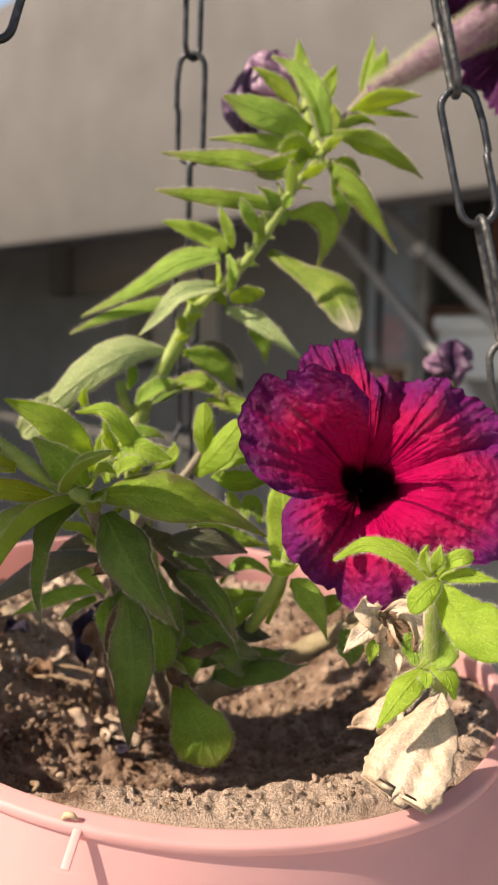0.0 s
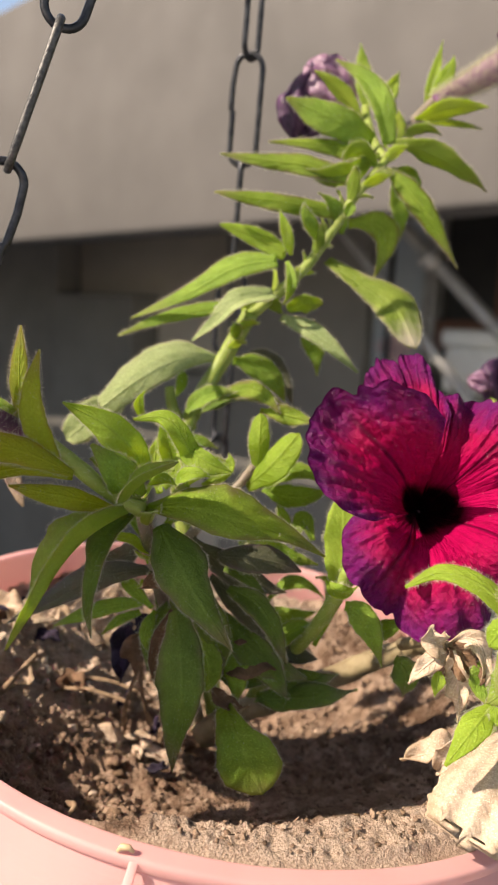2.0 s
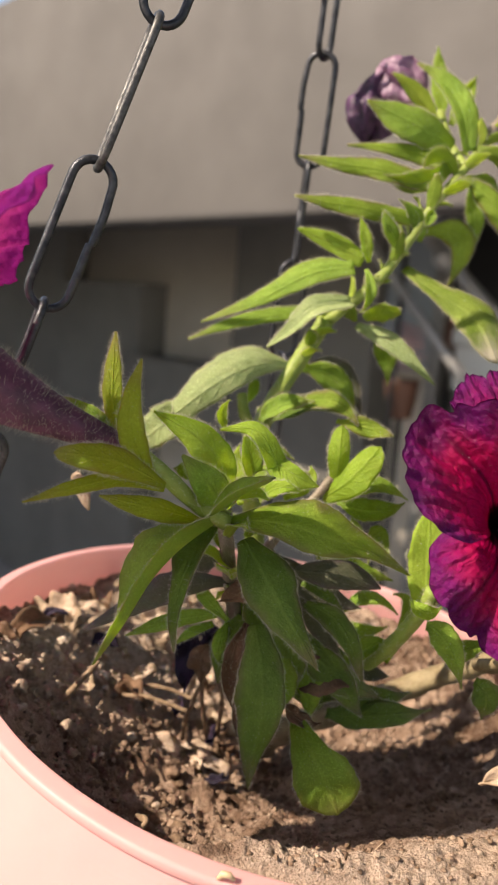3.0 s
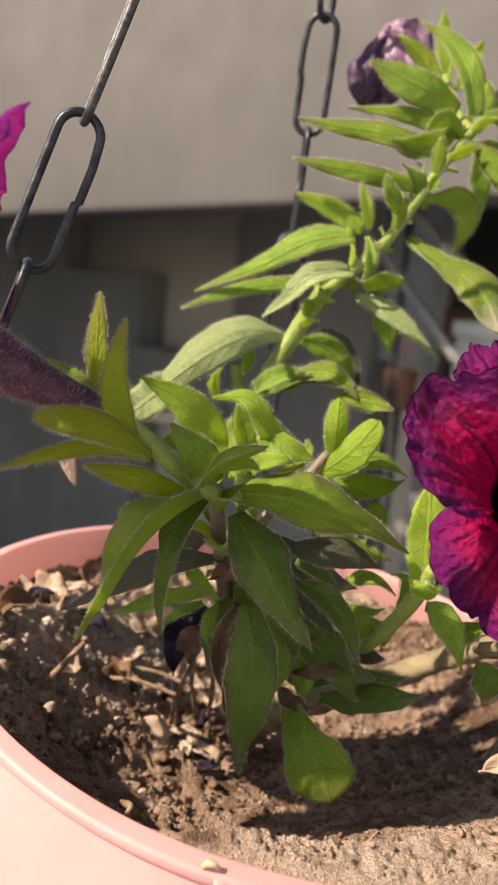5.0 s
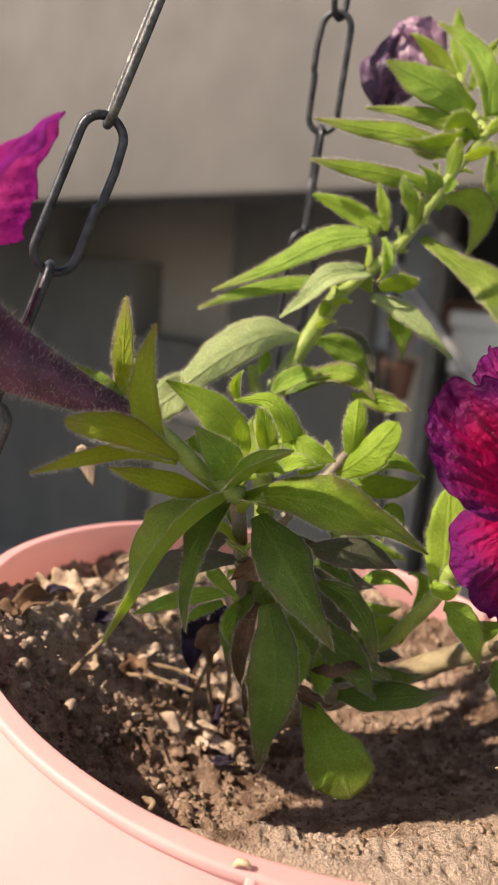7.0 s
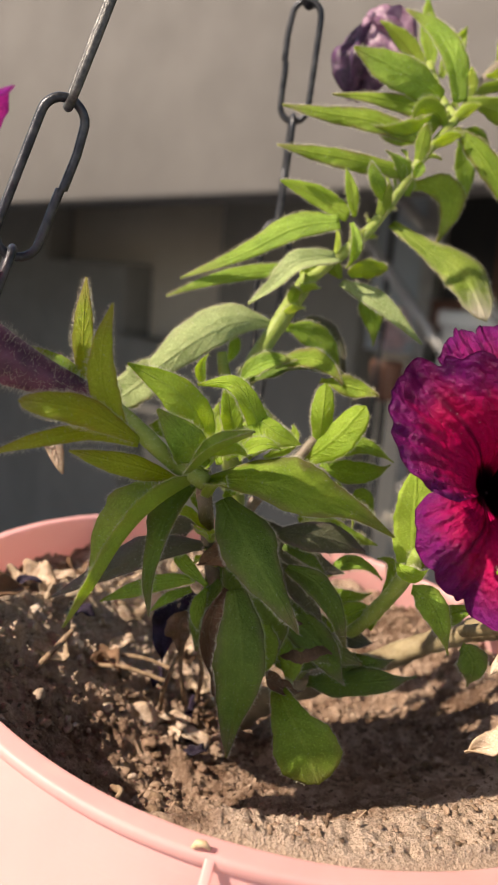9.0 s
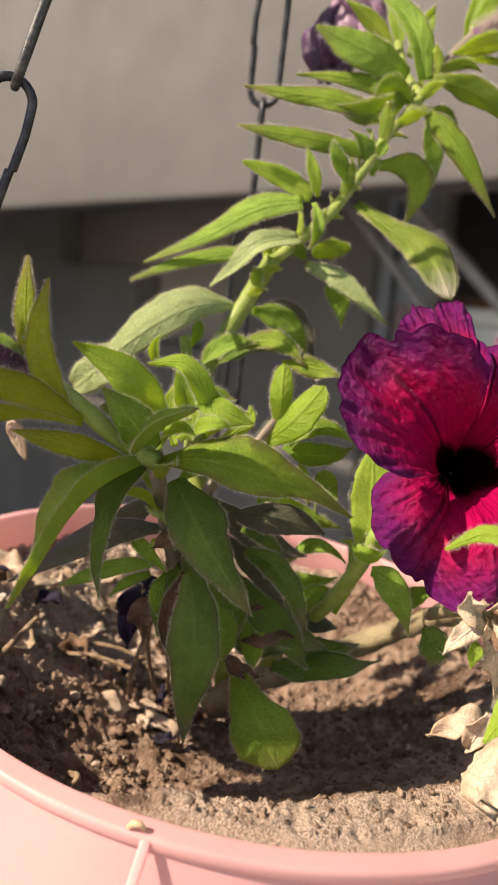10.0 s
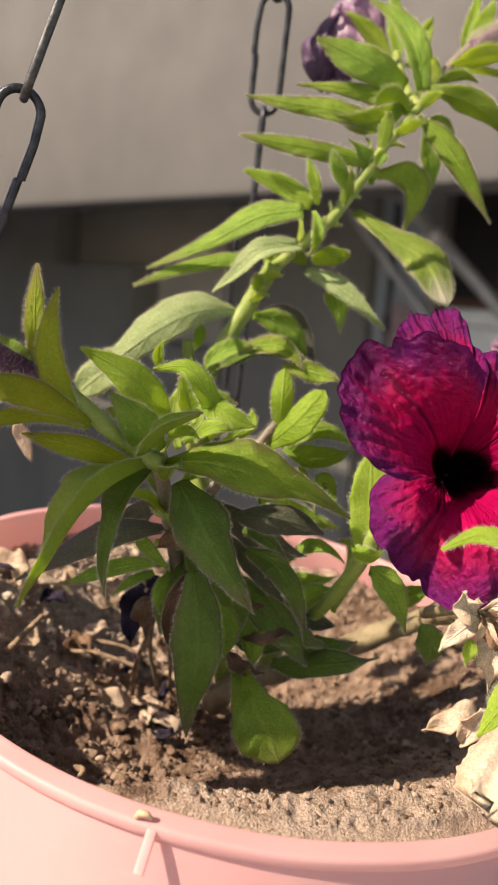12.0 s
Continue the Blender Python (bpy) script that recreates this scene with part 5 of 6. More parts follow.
frond(petunia, "edged", ((0.0429, 0.0360, 1.4705), (0.0301, 0.0360, 1.4740), (0.0165, 0.0360, 1.4756), (0.0038, 0.0360, 1.4753)), (3.15, 3.58, 1.57, 0.22), (2.5, 3.55, 2.13, 0.18), (-0.11, -0.97, -0.23), (-40, 15), wave=0.15)
frond(petunia, "leaf", ((0.0413, 0.0400, 1.4779), (0.0308, 0.0350, 1.4818), (0.0198, 0.0340, 1.4859), (0.0092, 0.0340, 1.4897)), (2.68, 5.61, 4.27, 0.37), (3.23, 5.79, 5.57, 0.35), (-0.12, -0.96, -0.26), (-25, 15))
frond(petunia, "leaf", ((0.0468, 0.0380, 1.4766), (0.0440, 0.0390, 1.4891), (0.0381, 0.0440, 1.4998), (0.0273, 0.0480, 1.5073)), (2.34, 4.6, 3.48, 0.2), (2.45, 4.35, 3.17, 0.25), (-0.18, -0.94, -0.30), (-15, 40))
frond(petunia, "bleached", ((0.0257, 0.0220, 1.4340), (0.0368, 0.0150, 1.4260), (0.0480, 0.0080, 1.4188), (0.0543, 0.0000, 1.4056)), (1.73, 2.95, 6.99, 4.05), (2.12, 5.17, 8.06, 3.47), (-0.25, -0.97, -0.03), (30, -45), label='curled leaf with a whitened tip', blunt=0.15, wave=0.12)
frond(petunia, "pale", ((0.0105, 0.0160, 1.4136), (0.0224, 0.0110, 1.4083), (0.0368, 0.0060, 1.3965)), (1.16, 2.67, 0.19), (1.55, 3.81, 0.19), (-0.15, -0.99, 0.01), (20, -20))
# Three broad inner leaves, added to block sun streaks on the soil behind.
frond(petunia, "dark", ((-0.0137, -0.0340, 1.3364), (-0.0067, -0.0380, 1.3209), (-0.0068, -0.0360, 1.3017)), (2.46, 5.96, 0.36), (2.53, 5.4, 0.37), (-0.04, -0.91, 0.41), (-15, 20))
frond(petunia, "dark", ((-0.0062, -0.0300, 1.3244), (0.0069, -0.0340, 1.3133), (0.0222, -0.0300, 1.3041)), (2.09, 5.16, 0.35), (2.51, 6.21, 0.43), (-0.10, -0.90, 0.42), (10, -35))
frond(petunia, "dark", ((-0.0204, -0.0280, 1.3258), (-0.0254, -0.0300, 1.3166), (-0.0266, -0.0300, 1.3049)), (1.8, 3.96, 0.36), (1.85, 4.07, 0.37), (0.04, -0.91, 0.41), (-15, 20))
tagged(frond(None, "dry", ((0.0702, -0.0680, 1.3120), (0.0639, -0.0800, 1.3082), (0.0577, -0.0880, 1.3026), (0.0534, -0.0920, 1.2977)), (0.83, 7.19, 10.24, 9.18), (0.83, 7.82, 9.94, 9.48), (-0.19, -0.83, 0.53), (-12, 12), label='fan-shaped pale tan dry leaf lying on the soil', ragged=0.0028, pleat=0.0009, blunt=0.03, fine=True, name="dry_leaf", hairs=0.0), "fan-shaped pale tan dry leaf lying on the soil", "dry leaf", "leaf litter")
frond(petunia, "young", ((0.0625, -0.0840, 1.3489), (0.0557, -0.0830, 1.3550), (0.0473, -0.0800, 1.3568), (0.0394, -0.0780, 1.3523)), (2.81, 3.17, 2.5, 0.36), (2.38, 2.68, 1.81, 0.31), (-0.15, -0.94, 0.29), (-40, 25))
frond(petunia, "young", ((0.0634, -0.0860, 1.3483), (0.0661, -0.0940, 1.3445), (0.0709, -0.1000, 1.3417), (0.0788, -0.1060, 1.3392)), (1.44, 4.15, 5.36, 0.26), (2.33, 5.88, 6.78, 0.26), (-0.29, -0.88, 0.39), (-5, -10), label='large bright young leaf')
frond(petunia, "young", ((0.0628, -0.0780, 1.3231), (0.0565, -0.0850, 1.3211), (0.0497, -0.0880, 1.3131)), (1.58, 3.67, 0.3), (1.46, 3.38, 0.28), (-0.19, -0.87, 0.46), (-25, 10))
frond(petunia, "young", ((0.0654, -0.0760, 1.3234), (0.0688, -0.0790, 1.3218), (0.0705, -0.0800, 1.3162)), (1.2, 2.37, 0.3), (1.23, 2.74, 0.3), (-0.24, -0.87, 0.44), (15, -20))
# leaves: base, middle, tip, width, facing
leaf(petunia, "leaf", (-0.0248, -0.0380, 1.3284), (-0.0322, -0.0340, 1.3337), (-0.0351, -0.0340, 1.3375), 0.0041, (0.08, -0.87, 0.48))
leaf(petunia, "leaf", (0.0092, -0.0200, 1.3253), (0.0171, -0.0240, 1.3334), (0.0264, -0.0240, 1.3284), 0.0049, (-0.28, -0.60, 0.75))
leaf(petunia, "leaf", (0.0109, -0.0260, 1.3116), (0.0173, -0.0280, 1.3188), (0.0242, -0.0280, 1.3215), 0.0064, (-0.46, -0.75, 0.47))
leaf(petunia, "leaf", (-0.0125, -0.0360, 1.3211), (-0.0078, -0.0400, 1.3117), (-0.0098, -0.0420, 1.3044), 0.0087, (-0.03, -0.94, 0.33))
leaf(petunia, "leaf", (-0.0249, -0.0300, 1.3243), (-0.0270, -0.0340, 1.3190), (-0.0262, -0.0340, 1.3130), 0.0042, (0.02, -0.94, 0.33))
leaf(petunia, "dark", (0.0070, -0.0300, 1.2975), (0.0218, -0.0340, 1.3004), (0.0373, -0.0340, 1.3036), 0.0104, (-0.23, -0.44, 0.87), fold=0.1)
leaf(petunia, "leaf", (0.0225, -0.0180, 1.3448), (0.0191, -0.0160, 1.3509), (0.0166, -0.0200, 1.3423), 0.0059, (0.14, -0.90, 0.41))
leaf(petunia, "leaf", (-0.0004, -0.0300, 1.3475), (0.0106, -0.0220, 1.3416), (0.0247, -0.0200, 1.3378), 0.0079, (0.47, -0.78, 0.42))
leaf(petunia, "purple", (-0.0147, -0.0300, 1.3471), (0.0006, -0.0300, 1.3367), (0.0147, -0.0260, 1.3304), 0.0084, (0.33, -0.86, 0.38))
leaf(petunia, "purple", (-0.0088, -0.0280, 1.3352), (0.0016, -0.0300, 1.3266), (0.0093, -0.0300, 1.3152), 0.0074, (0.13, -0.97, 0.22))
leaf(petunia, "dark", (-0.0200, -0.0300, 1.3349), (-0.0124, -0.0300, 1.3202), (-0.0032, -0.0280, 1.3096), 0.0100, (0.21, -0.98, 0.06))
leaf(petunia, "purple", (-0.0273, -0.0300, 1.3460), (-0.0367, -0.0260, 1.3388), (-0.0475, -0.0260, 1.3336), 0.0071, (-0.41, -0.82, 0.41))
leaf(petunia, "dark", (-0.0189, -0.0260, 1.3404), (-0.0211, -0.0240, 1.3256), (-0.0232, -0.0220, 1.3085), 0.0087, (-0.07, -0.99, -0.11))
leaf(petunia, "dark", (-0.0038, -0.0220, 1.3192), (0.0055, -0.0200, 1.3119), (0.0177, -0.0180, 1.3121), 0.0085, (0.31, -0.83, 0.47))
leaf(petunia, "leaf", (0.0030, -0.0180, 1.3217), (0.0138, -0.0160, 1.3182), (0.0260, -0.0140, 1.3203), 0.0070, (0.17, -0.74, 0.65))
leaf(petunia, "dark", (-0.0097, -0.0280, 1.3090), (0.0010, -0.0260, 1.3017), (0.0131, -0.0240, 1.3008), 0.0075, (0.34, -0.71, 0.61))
leaf(petunia, "leaf", (-0.0214, -0.0360, 1.3531), (-0.0155, -0.0300, 1.3568), (-0.0073, -0.0260, 1.3548), 0.0065, (0.34, -0.61, 0.72))
leaf(petunia, "young", (-0.0236, -0.0360, 1.3624), (-0.0260, -0.0300, 1.3704), (-0.0251, -0.0280, 1.3780), 0.0053, (-0.00, -0.89, 0.46))
leaf(petunia, "young", (-0.0257, -0.0500, 1.3670), (-0.0209, -0.0580, 1.3713), (-0.0168, -0.0600, 1.3701), 0.0039, (-0.67, -0.41, 0.62))
leaf(petunia, "leaf", (-0.0230, -0.0200, 1.3687), (-0.0169, -0.0160, 1.3743), (-0.0084, -0.0140, 1.3722), 0.0057, (0.23, -0.84, 0.50))
leaf(petunia, "young", (-0.0116, -0.0340, 1.3645), (-0.0050, -0.0320, 1.3694), (-0.0045, -0.0300, 1.3737), 0.0045, (0.00, -0.92, 0.40))
leaf(petunia, "leaf", (-0.0192, -0.0020, 1.3815), (-0.0128, -0.0020, 1.3873), (-0.0028, -0.0060, 1.3894), 0.0066, (-0.39, -0.84, 0.38))
leaf(petunia, "edged", (-0.0091, 0.0000, 1.3865), (0.0022, -0.0060, 1.3898), (0.0109, -0.0100, 1.3833), 0.0065, (-0.32, -0.81, 0.49))
leaf(petunia, "edged", (0.0045, -0.0060, 1.3840), (0.0144, -0.0100, 1.3828), (0.0218, -0.0120, 1.3811), 0.0059, (-0.24, -0.88, 0.41), wave=0.4)
leaf(petunia, "leaf", (-0.0055, 0.0220, 1.3978), (0.0065, 0.0240, 1.3939), (0.0138, 0.0240, 1.3830), 0.0090, (0.11, -0.99, 0.00))
leaf(petunia, "young", (-0.0198, -0.0340, 1.3677), (-0.0217, -0.0360, 1.3765), (-0.0241, -0.0360, 1.3843), 0.0057, (0.07, -0.99, -0.10))
leaf(petunia, "young", (-0.0186, -0.0480, 1.3669), (-0.0141, -0.0520, 1.3716), (-0.0087, -0.0520, 1.3711), 0.0041, (-0.50, -0.69, 0.52))
leaf(petunia, "leaf", (-0.0162, -0.0360, 1.3646), (-0.0115, -0.0360, 1.3712), (-0.0051, -0.0360, 1.3725), 0.0052, (-0.23, -0.92, 0.33))
leaf(petunia, "young", (-0.0292, -0.0300, 1.3826), (-0.0306, -0.0320, 1.3873), (-0.0287, -0.0340, 1.3915), 0.0029, (0.02, -0.91, -0.41), fold=0.6)
leaf(petunia, "leaf", (-0.0272, -0.0340, 1.3679), (-0.0375, -0.0400, 1.3713), (-0.0422, -0.0440, 1.3731), 0.0064, (0.60, -0.67, 0.44))
leaf(petunia, "young", (-0.0222, -0.0400, 1.3650), (-0.0175, -0.0360, 1.3707), (-0.0158, -0.0340, 1.3781), 0.0052, (0.00, -0.91, 0.41))
leaf(petunia, "leaf", (0.0079, -0.0140, 1.3602), (0.0160, -0.0140, 1.3661), (0.0283, -0.0120, 1.3615), 0.0061, (0.03, -0.76, 0.65))
leaf(petunia, "leaf", (0.0065, -0.0120, 1.3596), (0.0175, -0.0140, 1.3576), (0.0274, -0.0120, 1.3607), 0.0076, (-0.03, -0.87, 0.49))
leaf(petunia, "leaf", (-0.0542, -0.0600, 1.3828), (-0.0616, -0.0600, 1.3884), (-0.0689, -0.0580, 1.3920), 0.0042, (0.11, -0.92, 0.38))
leaf(petunia, "pale", (-0.0405, 0.0000, 1.3848), (-0.0493, -0.0040, 1.3793), (-0.0581, -0.0040, 1.3715), 0.0117, (-0.02, -0.95, 0.31), fold=0.1, peak=0.55, full=0.5)
leaf(petunia, "young", (0.0128, 0.0180, 1.4348), (0.0109, 0.0160, 1.4423), (0.0082, 0.0160, 1.4493), 0.0039, (0.03, -0.99, -0.13))
leaf(petunia, "young", (0.0422, 0.0660, 1.4937), (0.0402, 0.0700, 1.5087), (0.0385, 0.0710, 1.5208), 0.0066, (-0.13, -0.98, 0.16))
leaf(petunia, "young", (0.0456, 0.0660, 1.4916), (0.0501, 0.0680, 1.5017), (0.0538, 0.0680, 1.5102), 0.0069, (0.06, -0.99, 0.08))
leaf(petunia, "young", (0.0394, 0.0580, 1.4896), (0.0294, 0.0580, 1.5000), (0.0201, 0.0580, 1.5062), 0.0065, (0.45, 0.73, 0.52))
leaf(petunia, "young", (0.0614, 0.0500, 1.4938), (0.0637, 0.0500, 1.5028), (0.0659, 0.0500, 1.5161), 0.0043, (-0.08, -1.00, 0.02))
leaf(petunia, "young", (0.0627, 0.0480, 1.4949), (0.0673, 0.0460, 1.5027), (0.0696, 0.0460, 1.5097), 0.0056, (-0.07, -0.99, -0.10))
leaf(petunia, "young", (0.0569, 0.0440, 1.4866), (0.0687, 0.0400, 1.4902), (0.0816, 0.0380, 1.4906), 0.0072, (0.04, 0.66, 0.75))
leaf(petunia, "young", (0.0618, 0.0520, 1.4882), (0.0730, 0.0540, 1.4886), (0.0840, 0.0540, 1.4870), 0.0030, (-0.02, 0.64, 0.77))
leaf(petunia, "leaf", (0.0517, 0.0420, 1.4802), (0.0591, 0.0400, 1.4829), (0.0659, 0.0400, 1.4809), 0.0043, (0.05, 0.65, 0.75))
leaf(petunia, "leaf", (0.0496, 0.0380, 1.4769), (0.0654, 0.0340, 1.4717), (0.0825, 0.0350, 1.4612), 0.0095, (0.37, 0.66, 0.65), fold=0.2)
leaf(petunia, "edged", (0.0475, 0.0360, 1.4666), (0.0584, 0.0300, 1.4547), (0.0730, 0.0300, 1.4337), 0.0081, (-0.14, -0.99, 0.07), fold=0.3)
leaf(petunia, "leaf", (0.0507, 0.0460, 1.4664), (0.0544, 0.0480, 1.4563), (0.0550, 0.0480, 1.4445), 0.0070, (-0.12, -0.99, -0.11))
leaf(petunia, "edged", (0.0334, 0.0340, 1.4479), (0.0477, 0.0380, 1.4457), (0.0433, 0.0380, 1.4270), 0.0101, (0.07, -0.99, -0.16), fold=0.4)
leaf(petunia, "leaf", (0.0184, 0.0260, 1.4102), (0.0230, 0.0260, 1.4050), (0.0247, 0.0260, 1.3936), 0.0083, (-0.00, -1.00, -0.00))
leaf(petunia, "leaf", (0.0114, 0.0120, 1.4320), (0.0130, 0.0080, 1.4246), (0.0106, 0.0100, 1.4180), 0.0038, (0.03, -0.99, 0.14), fold=0.6)
leaf(petunia, "leaf", (0.0128, 0.0140, 1.4162), (0.0184, 0.0100, 1.4186), (0.0239, 0.0100, 1.4186), 0.0074, (0.10, 0.70, 0.70), full=0.5)
leaf(petunia, "purple", (-0.0027, 0.0280, 1.3987), (0.0089, 0.0280, 1.3956), (0.0167, 0.0260, 1.3820), 0.0088, (0.08, -0.97, 0.21))
leaf(petunia, "dark", (-0.0167, 0.0060, 1.3798), (-0.0017, 0.0000, 1.3877), (0.0137, -0.0060, 1.3851), 0.0080, (-0.38, -0.69, 0.62), wave=0.2, label='dull leaf with a withered margin')
leaf(petunia, "leaf", (0.0334, 0.0220, 1.4536), (0.0319, 0.0200, 1.4504), (0.0307, 0.0200, 1.4481), 0.0037, (0.15, -0.95, 0.27))
leaf(petunia, "leaf", (0.0244, 0.0200, 1.4388), (0.0184, 0.0160, 1.4461), (0.0161, 0.0160, 1.4517), 0.0048, (0.13, -0.97, -0.22))
leaf(petunia, "leaf", (0.0306, 0.0260, 1.4434), (0.0285, 0.0240, 1.4509), (0.0214, 0.0220, 1.4564), 0.0058, (0.15, -0.97, -0.19))
leaf(petunia, "leaf", (0.0432, 0.0340, 1.4672), (0.0346, 0.0300, 1.4723), (0.0296, 0.0300, 1.4665), 0.0062, (-0.22, 0.61, 0.76))
leaf(petunia, "leaf", (0.0433, 0.0360, 1.4721), (0.0306, 0.0300, 1.4635), (0.0154, 0.0280, 1.4651), 0.0102, (-0.35, 0.62, 0.70))
leaf(petunia, "leaf", (0.0493, 0.0440, 1.4691), (0.0571, 0.0460, 1.4664), (0.0599, 0.0460, 1.4602), 0.0072, (0.34, 0.75, 0.57))
leaf(petunia, "leaf", (0.0103, 0.0180, 1.4152), (0.0065, 0.0140, 1.4191), (0.0031, 0.0120, 1.4219), 0.0051, (-0.01, 0.75, 0.66))
leaf(petunia, "leaf", (-0.0244, 0.0100, 1.3857), (-0.0223, 0.0100, 1.3917), (-0.0248, 0.0100, 1.3957), 0.0038, (0.15, -0.99, 0.01))
leaf(shoot, "young", (0.0633, -0.0860, 1.3511), (0.0660, -0.0900, 1.3563), (0.0705, -0.0900, 1.3566), 0.0040, (-0.65, -0.66, 0.37), peak=0.6)
leaf(shoot, "young", (0.0642, -0.0840, 1.3497), (0.0688, -0.0900, 1.3525), (0.0752, -0.0940, 1.3523), 0.0040, (-0.57, -0.45, 0.69))
leaf(shoot, "young", (0.0637, -0.0860, 1.3497), (0.0587, -0.0920, 1.3489), (0.0557, -0.0920, 1.3445), 0.0056, (0.02, -0.67, 0.74), peak=0.6, full=0.6)
leaf(shoot, "young", (0.0624, -0.0840, 1.3511), (0.0605, -0.0840, 1.3546), (0.0612, -0.0840, 1.3581), 0.0029, (-0.17, -0.98, -0.03))
leaf(shoot, "young", (0.0620, -0.0880, 1.3532), (0.0621, -0.0900, 1.3566), (0.0631, -0.0880, 1.3592), 0.0030, (-0.29, -0.96, 0.05))
leaf(shoot, "leaf", (0.0681, -0.0800, 1.3365), (0.0674, -0.0760, 1.3280), (0.0620, -0.0740, 1.3211), 0.0098, (-0.62, -0.78, -0.06))
leaf(shoot, "leaf", (0.0635, -0.0700, 1.3315), (0.0618, -0.0720, 1.3261), (0.0641, -0.0740, 1.3208), 0.0067, (-0.19, -0.92, 0.34))
leaf(shoot, "young", (0.0628, -0.0780, 1.3231), (0.0626, -0.0820, 1.3225), (0.0617, -0.0820, 1.3200), 0.0034, (-0.14, -0.59, 0.80))
leaf(petunia, "young", (0.0297, -0.0420, 1.3373), (0.0292, -0.0420, 1.3507), (0.0286, -0.0400, 1.3663), 0.0106, (-0.24, -0.97, 0.06), fold=0.2, peak=0.5, full=0.6)
leaf(petunia, "young", (0.0249, -0.0460, 1.3416), (0.0280, -0.0500, 1.3400), (0.0332, -0.0460, 1.3404), 0.0044, (0.08, -0.83, 0.55))
leaf(petunia, "leaf", (0.0308, -0.0420, 1.3333), (0.0367, -0.0440, 1.3291), (0.0417, -0.0460, 1.3169), 0.0077, (-0.08, -0.98, 0.19))
leaf(petunia, "leaf", (0.0385, -0.0400, 1.3225), (0.0435, -0.0400, 1.3259), (0.0504, -0.0400, 1.3285), 0.0059, (-0.31, -0.73, 0.61))
leaf(petunia, "dark", (0.0457, -0.0440, 1.3185), (0.0487, -0.0460, 1.3149), (0.0488, -0.0440, 1.3071), 0.0085, (-0.21, -0.98, -0.06))
leaf(petunia, "leaf", (0.0158, -0.0080, 1.3411), (0.0138, -0.0100, 1.3488), (0.0111, -0.0120, 1.3562), 0.0045, (0.00, -0.97, -0.26))
leaf(petunia, "leaf", (0.0244, -0.0240, 1.3128), (0.0284, -0.0300, 1.3324), (0.0230, -0.0300, 1.3370), 0.0043, (-0.23, -0.94, -0.25))
leaf(petunia, "dark", (0.0023, -0.0300, 1.3198), (0.0094, -0.0340, 1.3102), (0.0166, -0.0360, 1.3005), 0.0087, (0.03, -0.95, 0.32), fold=0.3)
leaf(petunia, "leaf", (-0.0008, -0.0320, 1.3169), (0.0006, -0.0360, 1.3087), (0.0006, -0.0380, 1.2993), 0.0080, (-0.08, -0.95, 0.32))
leaf(petunia, "dark", (0.0108, -0.0260, 1.3044), (0.0208, -0.0280, 1.3027), (0.0321, -0.0280, 1.3056), 0.0075, (-0.10, -0.71, 0.69))
leaf(petunia, "dark", (-0.0124, -0.0280, 1.3211), (-0.0165, -0.0300, 1.3111), (-0.0190, -0.0320, 1.3013), 0.0067, (-0.12, -0.96, 0.23))
leaf(petunia, "brown", (-0.0193, -0.0340, 1.3264), (-0.0233, -0.0360, 1.3134), (-0.0217, -0.0340, 1.2995), 0.0051, (-0.04, -1.00, 0.00), fold=0.7, wave=0.4)
leaf(petunia, "brown", (-0.0143, -0.0340, 1.3149), (-0.0190, -0.0360, 1.3034), (-0.0197, -0.0360, 1.2914), 0.0046, (-0.12, -0.99, 0.11), fold=0.7, wave=0.4)
leaf(petunia, "brown", (-0.0065, -0.0400, 1.3058), (-0.0022, -0.0420, 1.3017), (0.0043, -0.0400, 1.3000), 0.0048, (0.31, -0.76, 0.57), fold=0.5, wave=0.4)
leaf(petunia, "purple", (0.0120, -0.0220, 1.3134), (0.0189, -0.0240, 1.3096), (0.0258, -0.0240, 1.3084), 0.0067, (0.08, -0.83, 0.56))

# ---------------------------------------------------------------- dry leaves and litter on the soil
def dry(kind, b, m, t, width, normal, label, name="dry_leaf", category="dry leaf", group="leaf litter", **more):
    ob = leaf(None, kind, b, m, t, width, normal, hairs=0.0, name=name, rough=more.pop("rough", 0.0016), thick=0.0005, **more)
    return tagged(ob, label, category, group)


dry("dry", (0.0625, -0.0540, 1.2960), (0.0560, -0.0535, 1.2965), (0.0480, -0.0525, 1.2925), 0.0075, (0.0, -0.6, 0.8), "small curled tan dry leaf scrap on the soil", fold=0.9, wave=0.5)
dry("dry", (0.0610, -0.0600, 1.3040), (0.0590, -0.0590, 1.2980), (0.0570, -0.0580, 1.2915), 0.0070, (-0.3, -0.9, 0.2), "narrow curled tan dry leaf hanging to the soil", fold=0.7, wave=0.4)
withered = thing("withered_calyx", "withered tan sepals hanging below the crimson bloom", "dry leaf", (0, 0, 0))
leaf(withered, "dry", (0.0535, -0.0690, 1.3320), (0.0480, -0.0715, 1.3300), (0.0432, -0.0740, 1.3258), 0.0052, (-0.2, -0.9, 0.4), fold=0.5, wave=0.4, hairs=0.3, rough=0.001)
leaf(withered, "dry", (0.0545, -0.0690, 1.3330), (0.0562, -0.0705, 1.3250), (0.0570, -0.0700, 1.3150), 0.0058, (-0.4, -0.9, 0.1), fold=0.8, wave=0.5, hairs=0.3, rough=0.001)
leaf(withered, "dry", (0.0530, -0.0680, 1.3330), (0.0490, -0.0700, 1.3360), (0.0492, -0.0690, 1.3395), 0.0070, (0.0, -0.9, 0.4), fold=0.4, wave=0.4, hairs=0.3, rough=0.001)
